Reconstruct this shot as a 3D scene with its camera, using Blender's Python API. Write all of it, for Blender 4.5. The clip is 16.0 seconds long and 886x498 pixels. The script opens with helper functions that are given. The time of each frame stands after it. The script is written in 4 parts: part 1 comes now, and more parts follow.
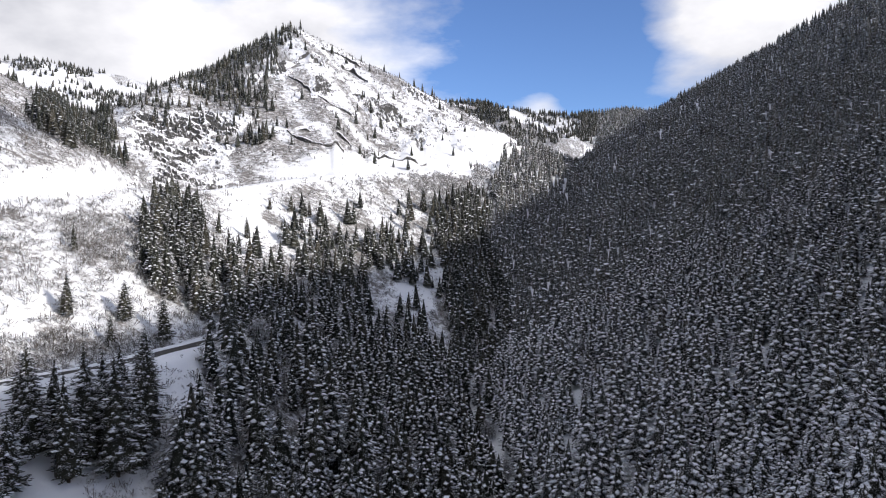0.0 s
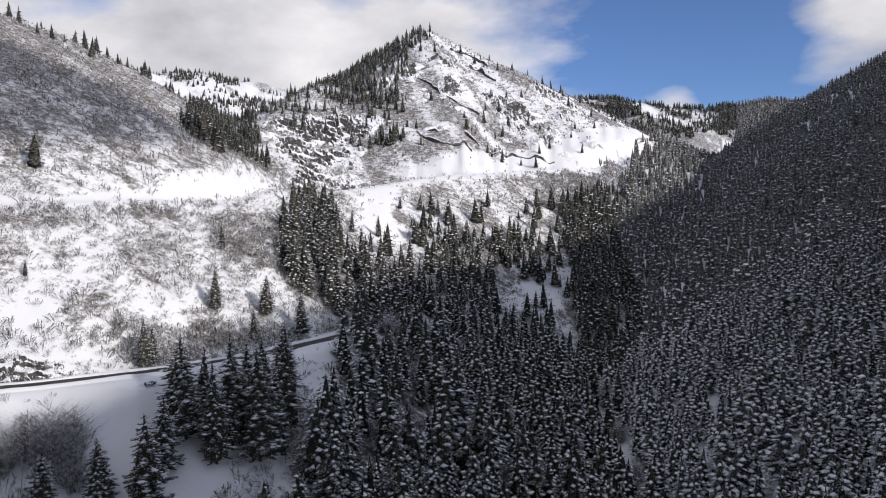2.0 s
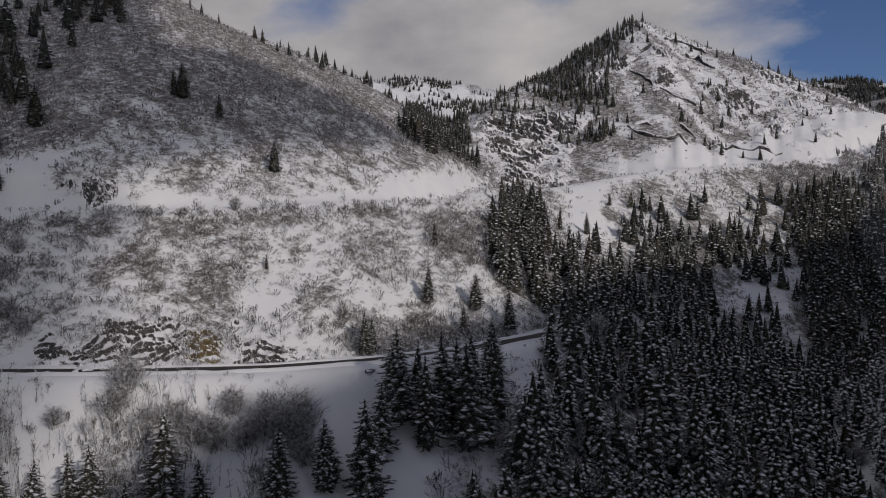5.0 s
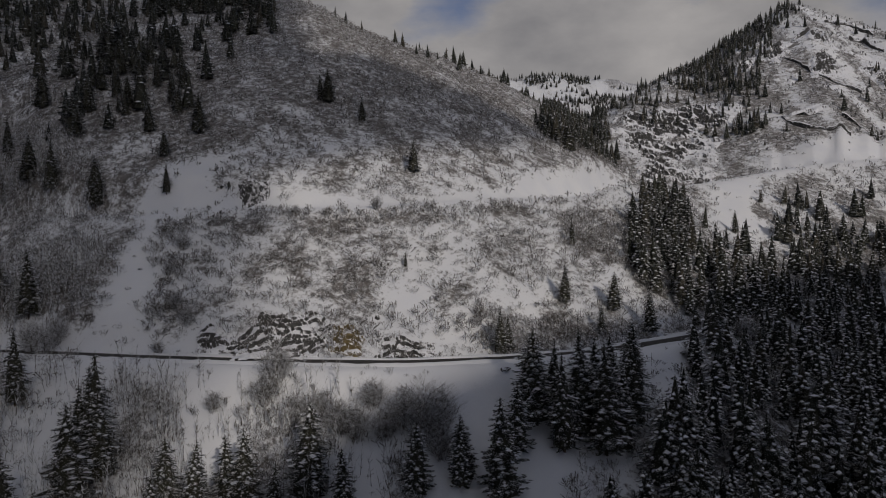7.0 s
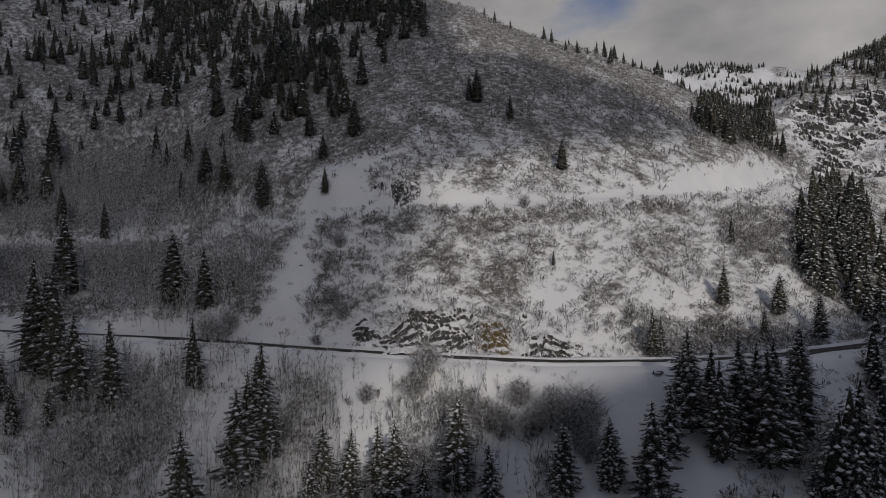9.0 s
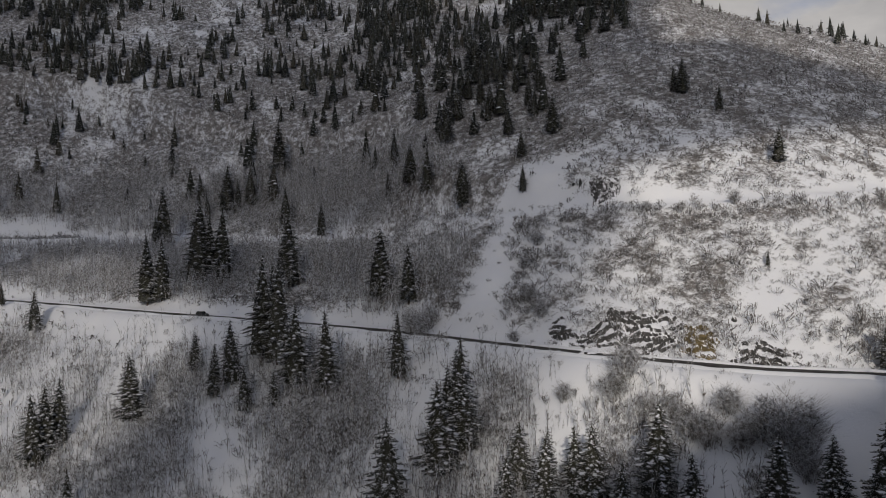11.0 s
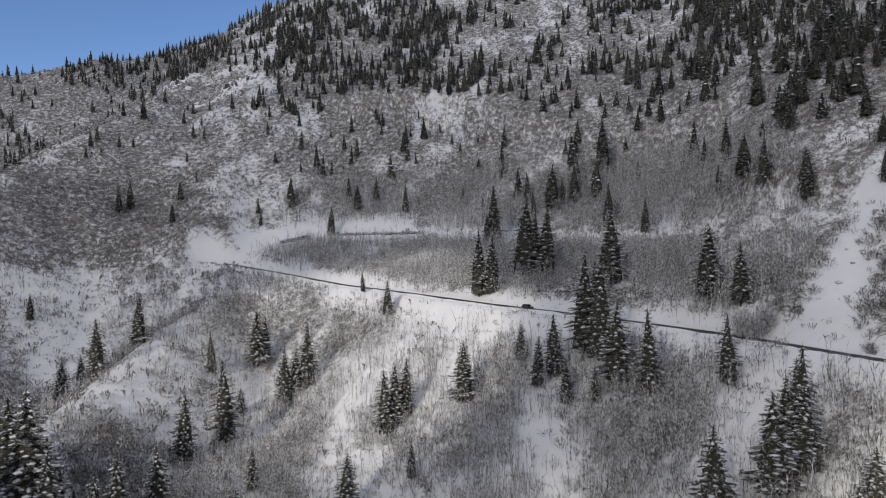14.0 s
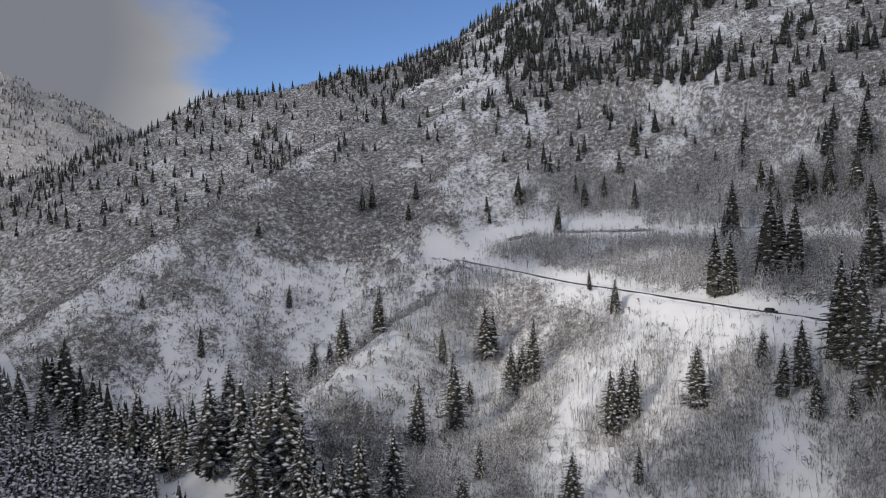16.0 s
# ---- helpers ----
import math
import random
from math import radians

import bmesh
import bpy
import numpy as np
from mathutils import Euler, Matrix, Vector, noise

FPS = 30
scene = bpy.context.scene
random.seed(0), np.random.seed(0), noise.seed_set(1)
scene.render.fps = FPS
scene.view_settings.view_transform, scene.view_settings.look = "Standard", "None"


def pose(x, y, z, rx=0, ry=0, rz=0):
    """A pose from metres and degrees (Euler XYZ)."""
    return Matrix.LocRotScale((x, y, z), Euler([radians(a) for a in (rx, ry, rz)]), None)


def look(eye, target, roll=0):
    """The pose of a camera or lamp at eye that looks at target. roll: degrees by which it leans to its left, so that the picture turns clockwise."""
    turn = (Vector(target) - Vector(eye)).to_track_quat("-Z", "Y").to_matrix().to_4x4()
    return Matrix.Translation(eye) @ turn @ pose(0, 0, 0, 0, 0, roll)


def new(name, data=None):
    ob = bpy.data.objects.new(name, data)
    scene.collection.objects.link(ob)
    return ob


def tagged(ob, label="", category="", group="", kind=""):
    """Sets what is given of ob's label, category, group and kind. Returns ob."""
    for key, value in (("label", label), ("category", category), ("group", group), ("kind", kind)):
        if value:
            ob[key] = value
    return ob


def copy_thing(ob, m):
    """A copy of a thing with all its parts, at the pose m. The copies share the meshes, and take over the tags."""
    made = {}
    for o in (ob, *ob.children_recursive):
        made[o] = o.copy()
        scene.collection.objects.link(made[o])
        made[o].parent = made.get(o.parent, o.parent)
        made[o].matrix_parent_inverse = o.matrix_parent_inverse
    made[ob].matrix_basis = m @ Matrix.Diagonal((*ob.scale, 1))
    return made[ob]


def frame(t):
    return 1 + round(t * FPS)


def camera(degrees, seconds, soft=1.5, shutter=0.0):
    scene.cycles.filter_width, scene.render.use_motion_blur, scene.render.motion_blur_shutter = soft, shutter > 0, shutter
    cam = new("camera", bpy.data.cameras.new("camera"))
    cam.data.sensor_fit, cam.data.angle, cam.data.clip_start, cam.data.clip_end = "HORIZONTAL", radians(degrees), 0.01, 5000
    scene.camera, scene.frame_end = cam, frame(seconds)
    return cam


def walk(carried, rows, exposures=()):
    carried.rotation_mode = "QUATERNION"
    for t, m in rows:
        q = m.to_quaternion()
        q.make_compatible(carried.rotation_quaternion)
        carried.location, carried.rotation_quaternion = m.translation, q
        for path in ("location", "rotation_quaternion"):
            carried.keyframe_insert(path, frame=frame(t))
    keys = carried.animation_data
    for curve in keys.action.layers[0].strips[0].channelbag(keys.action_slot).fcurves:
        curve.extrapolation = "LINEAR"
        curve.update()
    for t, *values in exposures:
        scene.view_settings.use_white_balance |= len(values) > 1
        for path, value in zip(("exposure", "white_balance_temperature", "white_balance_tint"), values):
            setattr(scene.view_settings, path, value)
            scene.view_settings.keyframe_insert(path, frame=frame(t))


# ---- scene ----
# camera: a drone hovering over the canyon, turning on the spot
cam = camera(62.5, 16.0, soft=1.0)
YAWS = [(0, 0), (0.5, 2.47), (1, 4.91), (1.5, 7.45), (2, 9.96), (2.5, 12.67), (3, 15.45), (3.5, 18.19), (4, 20.87),
        (6.5, 34.13), (7, 36.82), (7.5, 39.49), (8, 42.27), (10.5, 59.44), (11, 63.77), (11.5, 68.33), (12, 72.94),
        (12.5, 77.3), (13, 81.3), (13.5, 85.06), (14, 88.69), (14.5, 92.49), (15, 96.47), (15.5, 101.05), (16, 106.32)]
walk(cam, [(t, pose(0, 0, 0, 90 - 1.25, 0.65, w)) for t, w in YAWS],
     exposures=[(0, 0.56, 6600, 13), (2, 0.15, 6650, 14), (4, -0.5, 6750, 15), (6.5, -1.25, 6950, 14), (8, -1.2, 6950, 13), (10.5, -0.76, 7000, 12), (12.5, 0.0, 7100, 12), (14.5, 0.3, 7050, 11), (16, 0.32, 7000, 11)])

# daylight: low winter sun from the south side of the canyon, broken cloud
SUN_AZ, SUN_EL = -120.0, 23.0
world = bpy.data.worlds.new("world")
scene.world = world
world.use_nodes = True
nt = world.node_tree
nt.nodes.clear()
sky = nt.nodes.new("ShaderNodeTexSky")
sky.sky_type, sky.sun_disc = "NISHITA", False
sky.sun_elevation, sky.sun_rotation = radians(SUN_EL), radians(-SUN_AZ)
sky.altitude, sky.air_density, sky.dust_density, sky.ozone_density = 1800, 1.0, 0.1, 3.0
bg, out = nt.nodes.new("ShaderNodeBackground"), nt.nodes.new("ShaderNodeOutputWorld")
bg.inputs["Strength"].default_value = 0.12
tc = nt.nodes.new("ShaderNodeTexCoord")
L = nt.links.new


def sky_noise(scale, detail, stretch, offset):
    mp = nt.nodes.new("ShaderNodeMapping")
    mp.inputs["Scale"].default_value, mp.inputs["Location"].default_value = (1, 1, stretch), offset
    nz = nt.nodes.new("ShaderNodeTexNoise")
    nz.inputs["Scale"].default_value, nz.inputs["Detail"].default_value, nz.inputs["Roughness"].default_value = scale, detail, 0.55
    L(tc.outputs["Generated"], mp.inputs["Vector"])
    L(mp.outputs["Vector"], nz.inputs["Vector"])
    return nz.outputs["Fac"]


def sky_math(op, a, b, clamp=False):
    n = nt.nodes.new("ShaderNodeMath")
    n.operation, n.use_clamp = op, clamp
    for socket, value in zip(n.inputs, (a, b)):
        if isinstance(value, (int, float)):
            socket.default_value = value
        else:
            L(value, socket)
    return n.outputs[0]


def sky_lobe(bearing_deg, up_deg, tight):
    """A soft region of the sky round one direction."""
    n = nt.nodes.new("ShaderNodeVectorMath")
    n.operation = "DOT_PRODUCT"
    A, E = radians(bearing_deg), radians(up_deg)
    n.inputs[1].default_value = (-math.sin(A) * math.cos(E), math.cos(A) * math.cos(E), math.sin(E))
    L(tc.outputs["Generated"], n.inputs[0])
    return sky_math("POWER", sky_math("MAXIMUM", n.outputs["Value"], 0.0), tight)


cover = sky_noise(2.6, 9, 2.4, (0.3, 0.1, 0.0))
def sky_sum(*lobes):
    """Several soft regions of the sky added up: bearing, height, tightness, weight."""
    total = 0.0
    for way, up, tight, weight in lobes:
        total = sky_math("ADD", total, sky_math("MULTIPLY", sky_lobe(way, up, tight), weight))
    return total


clear = sky_sum((-9, 13.5, 210, 0.36), (113, 18, 55, 0.40), (35, 19, 300, 0.30), (18, 17, 900, 0.16))
thick = sky_sum((24, 14, 22, 0.22), (46, 16, 30, 0.15), (137, 16, 45, 0.30), (-8, 10, 1800, 0.26), (-22, 15, 400, 0.13))
dens = sky_math("ADD", sky_math("SUBTRACT", cover, clear), thick)
dens = sky_math("MULTIPLY", sky_math("SUBTRACT", dens, 0.40), 5.0, True)
cl = nt.nodes.new("ShaderNodeValToRGB")
cl.color_ramp.elements[0].color, cl.color_ramp.elements[1].color = (3.6, 3.75, 4.1, 1), (6.6, 6.7, 6.9, 1)
cl.color_ramp.elements[0].position, cl.color_ramp.elements[1].position = 0.36, 0.64
L(sky_noise(3.4, 6, 2.0, (1.3, 0.4, 0.2)), cl.inputs["Fac"])
dim = nt.nodes.new("ShaderNodeMix")
dim.data_type = "RGBA"
L(sky_math("MULTIPLY", sky_lobe(142, 14, 12), 1.25), dim.inputs["Factor"])
L(cl.outputs["Color"], dim.inputs[6])
dim.inputs[7].default_value = (1.28, 1.42, 1.72, 1)
mx = nt.nodes.new("ShaderNodeMix")
mx.data_type = "RGBA"
L(dens, mx.inputs["Factor"])
deep = nt.nodes.new("ShaderNodeMix")
deep.data_type, deep.blend_type = "RGBA", "MULTIPLY"
deep.inputs["Factor"].default_value, deep.inputs[7].default_value = 1.0, (0.64, 0.74, 0.93, 1)
L(sky.outputs["Color"], deep.inputs[6])
L(deep.outputs[2], mx.inputs[6])
L(dim.outputs[2], mx.inputs[7])
L(mx.outputs[2], bg.inputs["Color"])
L(bg.outputs["Background"], out.inputs["Surface"])

sun = new("sun", bpy.data.lights.new("sun", "SUN"))
sun.data.energy, sun.data.angle, sun.data.color = 3.0, radians(0.8), (1.0, 0.96, 0.9)
sa, se = radians(SUN_AZ), radians(SUN_EL)
sun_way = Vector((-math.sin(sa) * math.cos(se), math.cos(sa) * math.cos(se), math.sin(se)))
sun.matrix_world = look(sun_way * 3000, (0, 0, 0))
# ---- landform ----
rng = np.random.default_rng(7)


def vnoise(x, y, seed=0):
    """Smooth lattice noise in -1..1."""
    xi, yi = np.floor(x), np.floor(y)
    fx, fy = x - xi, y - yi
    xi, yi = xi.astype(np.int64), yi.astype(np.int64)

    def lattice(a, b):
        n = (a * 374761393 + b * 668265263 + seed * 1274126177) & 0x7FFFFFFF
        n = ((n ^ (n >> 13)) * 1103515245) & 0x7FFFFFFF
        return ((n ^ (n >> 16)) & 0xFFFF) / 32767.5 - 1.0

    ux, uy = fx * fx * fx * (fx * (6 * fx - 15) + 10), fy * fy * fy * (fy * (6 * fy - 15) + 10)
    a, b, c, d = lattice(xi, yi), lattice(xi + 1, yi), lattice(xi, yi + 1), lattice(xi + 1, yi + 1)
    return (a + (b - a) * ux) * (1 - uy) + (c + (d - c) * ux) * uy


def fbm(x, y, size, octaves=4, seed=0, gain=0.5):
    total, amp, norm = 0.0, 1.0, 0.0
    for k in range(octaves):
        total = total + amp * vnoise(x / size * 2 ** k + 17.3 * k, y / size * 2 ** k - 9.1 * k, seed + k)
        norm += amp
        amp *= gain
    return total / norm


def polar(rows):
    """Bearing from north towards west in degrees, distance, height -> an array of x, y, z."""
    return np.array([(-math.sin(radians(a)) * d, math.cos(radians(a)) * d, z) for a, d, z in rows])


# crest lines: bearing, distance, height
CREEK = polar([(150, 700, -100), (132, 300, -84), (125, 235, -83), (112, 150, -82), (80, 95, -81), (30, 100, -80), (8, 150, -79.5),
               (-5.6, 186, -79), (-4.9, 215, -79), (-2.6, 265, -79), (-1.6, 300, -79), (-4, 360, -78.5), (-5, 410, -78), (-3, 490, -70), (-3.5, 600, -40), (-5, 750, 5), (-9, 950, 55), (-11, 1300, 105), (-12, 2000, 200)])
ROAD = polar([(16.5, 219, -29), (17.6, 211, -29), (19, 203, -29), (25, 178, -29), (32, 167, -29), (40, 163, -29), (50, 171, -29), (60, 190, -29),
              (67.5, 215, -29), (78.4, 255, -28.7), (85.3, 285, -28), (92, 340, -27.5), (96.5, 385, -26.8), (101, 418, -22), (105, 443, -17), (106.4, 452, -16), (107.2, 452, -16)])
BENCH = polar([(105.4, 450, -15), (103.5, 456, -9.5), (98.4, 460, -1), (90, 440, -0.5), (80, 390, -2), (72, 330, -1.5), (64, 285, -1.5), (57.3, 262, 6), (50, 250, 8.5),
               (44, 245, 8.5), (38, 250, 10.5), (31, 275, 12.5), (26, 330, 14.5), (23, 385, 16), (18, 430, 25), (10, 500, 39), (2.8, 560, 47), (-4, 690, 56), (-9.5, 860, 70)])
SOUTH_RIDGE = polar([(-8, 1130, 75), (-12.1, 1120, 95), (-17.1, 1060, 145), (-20, 1000, 178), (-23.7, 930, 202), (-28, 860, 218), (-40, 760, 245),
                     (-60, 690, 285), (-84, 690, 325), (-98, 700, 352), (-112.8, 727, 348), (-116.3, 736, 296), (-118, 740, 262), (-135, 780, 280), (-165, 900, 240), (165, 1100, 150)])
PEAK_WEST = polar([(10.9, 900, 240), (15.1, 830, 190), (17.1, 780, 168), (20.3, 700, 133), (22.2, 650, 108), (23.4, 600, 86)])
PEAK_EAST = polar([(10.9, 900, 248), (7.9, 905, 224), (3.6, 905, 187), (0.5, 920, 166), (-3, 950, 138), (-7, 1000, 106), (-9.5, 1040, 86)])
LEFT_HILL = polar([(62, 850, 330), (52, 560, 190), (47.2, 470, 144), (40.3, 440, 111), (34.7, 415, 70), (29.4, 400, 55), (27.6, 385, 44)])
BACK_HILL = polar([(55, 750, 260), (47, 650, 198), (38, 680, 172), (31.5, 700, 136), (27.8, 710, 112), (26, 700, 90)])
WEST_MOUNT = polar([(62, 850, 345), (75, 1000, 425), (90, 1050, 425), (100.2, 1000, 308), (103.2, 960, 266), (108.5, 920, 218), (113.4, 900, 201),
                    (118.5, 900, 175), (123.5, 890, 157), (128.6, 900, 115), (134, 950, 84), (139, 1000, 60)])
WEST_SPUR = polar([(102, 850, 225), (105.4, 760, 174), (109.9, 680, 124), (114.3, 610, 79), (120.7, 530, 34), (126.8, 460, -2), (132.5, 410, -30),
                   (137.7, 380, -47), (143, 350, -72)])
NEAR_SPUR = polar([(103.5, 414, -27), (104.9, 402, -27.5), (109.2, 352, -38), (112.8, 308, -49.5), (116.3, 270, -56), (121, 240, -65), (123.6, 225, -74)])
FAR_EAST = polar([(12, 1800, 330), (0.7, 1800, 328), (-5, 1850, 314), (-9.6, 1900, 299), (-13.8, 1950, 307), (-16.5, 1950, 295), (-30, 2000, 330)])
EAST_SPUR = polar([(0, 1600, 265), (-5, 1500, 238), (-9, 1430, 190), (-12.5, 1380, 145)])
FAR_NORTH = polar([(45, 1900, 430), (31, 1900, 400), (27.5, 1950, 410), (22.3, 1950, 378), (15, 2000, 370)])
FAR_WEST = polar([(126, 2600, 300), (129, 2600, 350), (132, 2600, 410), (137.5, 2600, 505), (150, 2700, 700)])


def along(line, x, y):
    """Distance to a polyline and the height of its nearest point."""
    best, height = np.full(x.shape, 1e9), np.zeros(x.shape)
    for a, b in zip(line[:-1], line[1:]):
        dx, dy = b[0] - a[0], b[1] - a[1]
        u = np.clip(((x - a[0]) * dx + (y - a[1]) * dy) / (dx * dx + dy * dy), 0, 1)
        d = np.hypot(x - a[0] - u * dx, y - a[1] - u * dy)
        near = d < best
        best, height = np.where(near, d, best), np.where(near, a[2] + u * (b[2] - a[2]), height)
    return best, height


def ridge(line, x, y, slope, round_off=6.0):
    """The highest surface that falls off from a crest line at one slope."""
    top = np.full(x.shape, -1e9)
    for a, b in zip(line[:-1], line[1:]):
        dx, dy = b[0] - a[0], b[1] - a[1]
        u = np.clip(((x - a[0]) * dx + (y - a[1]) * dy) / (dx * dx + dy * dy), 0, 1)
        d = np.hypot(x - a[0] - u * dx, y - a[1] - u * dy)
        top = np.maximum(top, a[2] + u * (b[2] - a[2]) - slope * (np.sqrt(d * d + round_off ** 2) - round_off))
    return top


def behind(line, x, y):
    """How far a spot lies on the side of a crest line away from the middle of the canyon."""
    far_side = np.full(x.shape, -1e9)
    best = np.full(x.shape, 1e9)
    for p0, p1 in zip(line[:-1], line[1:]):
        dx, dy = p1[0] - p0[0], p1[1] - p0[1]
        u = np.clip(((x - p0[0]) * dx + (y - p0[1]) * dy) / (dx * dx + dy * dy), 0, 1)
        q = np.hypot(x - p0[0] - u * dx, y - p0[1] - u * dy)
        s = np.sign(dx * (y - p0[1]) - dy * (x - p0[0])) * np.sign(dx * (0 - p0[1]) - dy * (0 - p0[0]))
        far_side = np.where(q < best, -s * q, far_side)
        best = np.minimum(best, q)
    return far_side


RIDGES = [(SOUTH_RIDGE, 0.61), (PEAK_WEST, 0.56), (PEAK_EAST, 0.56), (LEFT_HILL, 0.62), (BACK_HILL, 0.6), (WEST_MOUNT, 0.70, 18), (WEST_SPUR, 0.70, 10),
          (NEAR_SPUR, 0.6), (FAR_EAST, 0.5), (EAST_SPUR, 0.55), (FAR_NORTH, 0.5), (FAR_WEST, 0.6)]


def band(v, lo, hi, soft):
    return smooth(lo - soft, lo + soft, v) * (1 - smooth(hi - soft, hi + soft, v))


def bearing(x, y):
    return np.degrees(np.arctan2(-x, y))


def smooth(a, b, v):
    u = np.clip((v - a) / (b - a), 0, 1)
    return u * u * (3 - 2 * u)


def land(x, y, detail=True):
    x, y = np.asarray(x, float), np.asarray(y, float)
    dc, zc = along(CREEK, x, y)
    dr, zr = along(ROAD, x, y)
    db, zb = along(BENCH, x, y)
    floor = zc + 0.10 * np.maximum(dc - 12, 0) - 0.00002 * np.maximum(dc - 400, 0) ** 2
    floor = np.minimum(floor, 60)
    layers = [floor, zr - 0.72 * np.maximum(dr - 6, 0), zb - 0.66 * np.maximum(db - 6, 0)]
    layers += [ridge(r[0], x, y, *r[1:]) for r in RIDGES]
    k = 2.5
    m = np.max(layers, axis=0)
    h = m + k * np.log(sum(np.exp((v - m) / k) for v in layers))
    h = h - 0.8
    if detail:
        calm = smooth(6, 40, dr) * smooth(6, 40, db) * smooth(5, 60, dc)
        far = np.clip(np.hypot(x, y) / 600, 0.4, 2.0)
        h = h + calm * far * (6.5 * fbm(x, y, 110, 3, 3) + 1.9 * fbm(x, y, 24, 4, 11))
    # below the road the slope drops away
    edge = band(bearing(x, y), 62, 108, 2) * (dr < 60) * (behind(ROAD, x, y) < 0)
    h = np.where(edge > 0.5, np.minimum(h, zr + 0.3 - 0.22 * np.maximum(dr - 6, 0)), h)
    # a gully runs down behind the near spur
    h = h - 4 * band(behind(NEAR_SPUR, x, y), 10, 44, 8) * band(bearing(x, y), 106, 122, 2)
    # the shelf between the two roads, and the bank over the upper one
    w = band(bearing(x, y), 67, 105, 2.5) * (dr < 160) * (db < 230)
    upper, lower = behind(BENCH, x, y) > 0, behind(ROAD, x, y) > 0
    ramp_z = np.where(upper, zb + 1 + 0.8 * np.maximum(db - 6, 0), zr + (zb - zr) * dr / (dr + db + 0.01))
    h = h - np.where(lower, w, 0) * np.maximum(h - ramp_z, 0)
    # rills down the open scarp over the upper track
    cut = band(bearing(x, y), -5, 13, 1) * band(db, 12, 52, 6) * (np.hypot(x, y) > 400) * (behind(BENCH, x, y) > 0)
    h = h + cut * 3.2 * vnoise(bearing(x, y) / 0.55, db / 40, 77)
    # the two road beds are cut level into the slope
    wb = 1 - smooth(4.5, 11, db)
    h = h * (1 - wb) + (zb + 0.05 * db) * wb
    wr = 1 - smooth(6, 14, dr)
    h = h * (1 - wr) + zr * wr
    wc = 1 - smooth(3, 9, dc)
    h = h - 1.6 * wc
    return h
# ---- materials ----
def material(name, rough=0.8, spec=0.3):
    m = bpy.data.materials.new(name)
    m.use_nodes = True
    b = m.node_tree.nodes["Principled BSDF"]
    b.inputs["Roughness"].default_value = rough
    b.inputs["Specular IOR Level"].default_value = spec
    return m, m.node_tree, b


def node(tree, kind, **values):
    n = tree.nodes.new(kind)
    for key, value in values.items():
        n.inputs[key.replace("_", " ")].default_value = value
    return n


def noise_node(tree, scale, detail=4, rough=0.55):
    """Noise in metres of the world, whatever the scale of the object."""
    c = tree.nodes.new("ShaderNodeNewGeometry")
    n = node(tree, "ShaderNodeTexNoise", Scale=scale, Detail=detail, Roughness=rough)
    tree.links.new(c.outputs["Position"], n.inputs["Vector"])
    return n.outputs["Fac"]


def ramp(tree, fac, *stops):
    r = tree.nodes.new("ShaderNodeValToRGB")
    while len(r.color_ramp.elements) < len(stops):
        r.color_ramp.elements.new(0.5)
    for e, (p, c) in zip(r.color_ramp.elements, stops):
        e.position, e.color = p, (c if len(c) == 4 else (*c, 1))
    tree.links.new(fac, r.inputs["Fac"])
    return r.outputs["Color"]


def mix(tree, fac, a, b, blend="MIX"):
    m = tree.nodes.new("ShaderNodeMix")
    m.data_type, m.blend_type = "RGBA", blend
    for socket, value in ((m.inputs["Factor"], fac), (m.inputs[6], a), (m.inputs[7], b)):
        if isinstance(value, (tuple, float, int)):
            socket.default_value = value if not isinstance(value, tuple) else (*value[:3], 1)
        else:
            tree.links.new(value, socket)
    return m.outputs[2]


def math_node(tree, op, a, b, clamp=False):
    m = tree.nodes.new("ShaderNodeMath")
    m.operation, m.use_clamp = op, clamp
    for socket, value in zip(m.inputs, (a, b)):
        if isinstance(value, (float, int)):
            socket.default_value = value
        else:
            tree.links.new(value, socket)
    return m.outputs[0]


def bump(tree, bsdf, height, strength, distance):
    b = node(tree, "ShaderNodeBump", Strength=strength, Distance=distance)
    tree.links.new(height, b.inputs["Height"])
    tree.links.new(b.outputs["Normal"], bsdf.inputs["Normal"])


def up_facing(tree):
    g = tree.nodes.new("ShaderNodeNewGeometry")
    s = tree.nodes.new("ShaderNodeSeparateXYZ")
    tree.links.new(g.outputs["True Normal"], s.inputs[0])
    return math_node(tree, "ABSOLUTE", s.outputs["Z"], 0.0)


def snowy_ground():
    m, t, b = material("snow_ground", 0.75, 0.25)
    # ground debris, plus the shade under fir stands, both as dark colour
    a = t.nodes.new("ShaderNodeAttribute")
    a.attribute_name = "litter_shade"
    fine, broad = noise_node(t, 1.0, 6, 0.8), noise_node(t, 0.06, 4)
    fine = math_node(t, "ADD", math_node(t, "MULTIPLY", fine, 0.6), math_node(t, "MULTIPLY", noise_node(t, 0.32, 3), 0.4))
    grain = math_node(t, "ADD", math_node(t, "MULTIPLY", fine, 1.0), math_node(t, "MULTIPLY", broad, 0.1))
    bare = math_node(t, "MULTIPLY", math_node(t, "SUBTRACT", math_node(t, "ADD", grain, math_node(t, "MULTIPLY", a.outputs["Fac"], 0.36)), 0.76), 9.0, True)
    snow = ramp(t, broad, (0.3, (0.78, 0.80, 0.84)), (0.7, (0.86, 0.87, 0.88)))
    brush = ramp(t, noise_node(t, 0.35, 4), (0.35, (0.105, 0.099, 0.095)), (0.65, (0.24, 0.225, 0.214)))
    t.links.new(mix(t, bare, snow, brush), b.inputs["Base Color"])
    bump(t, b, grain, 0.5, 0.5)
    return m


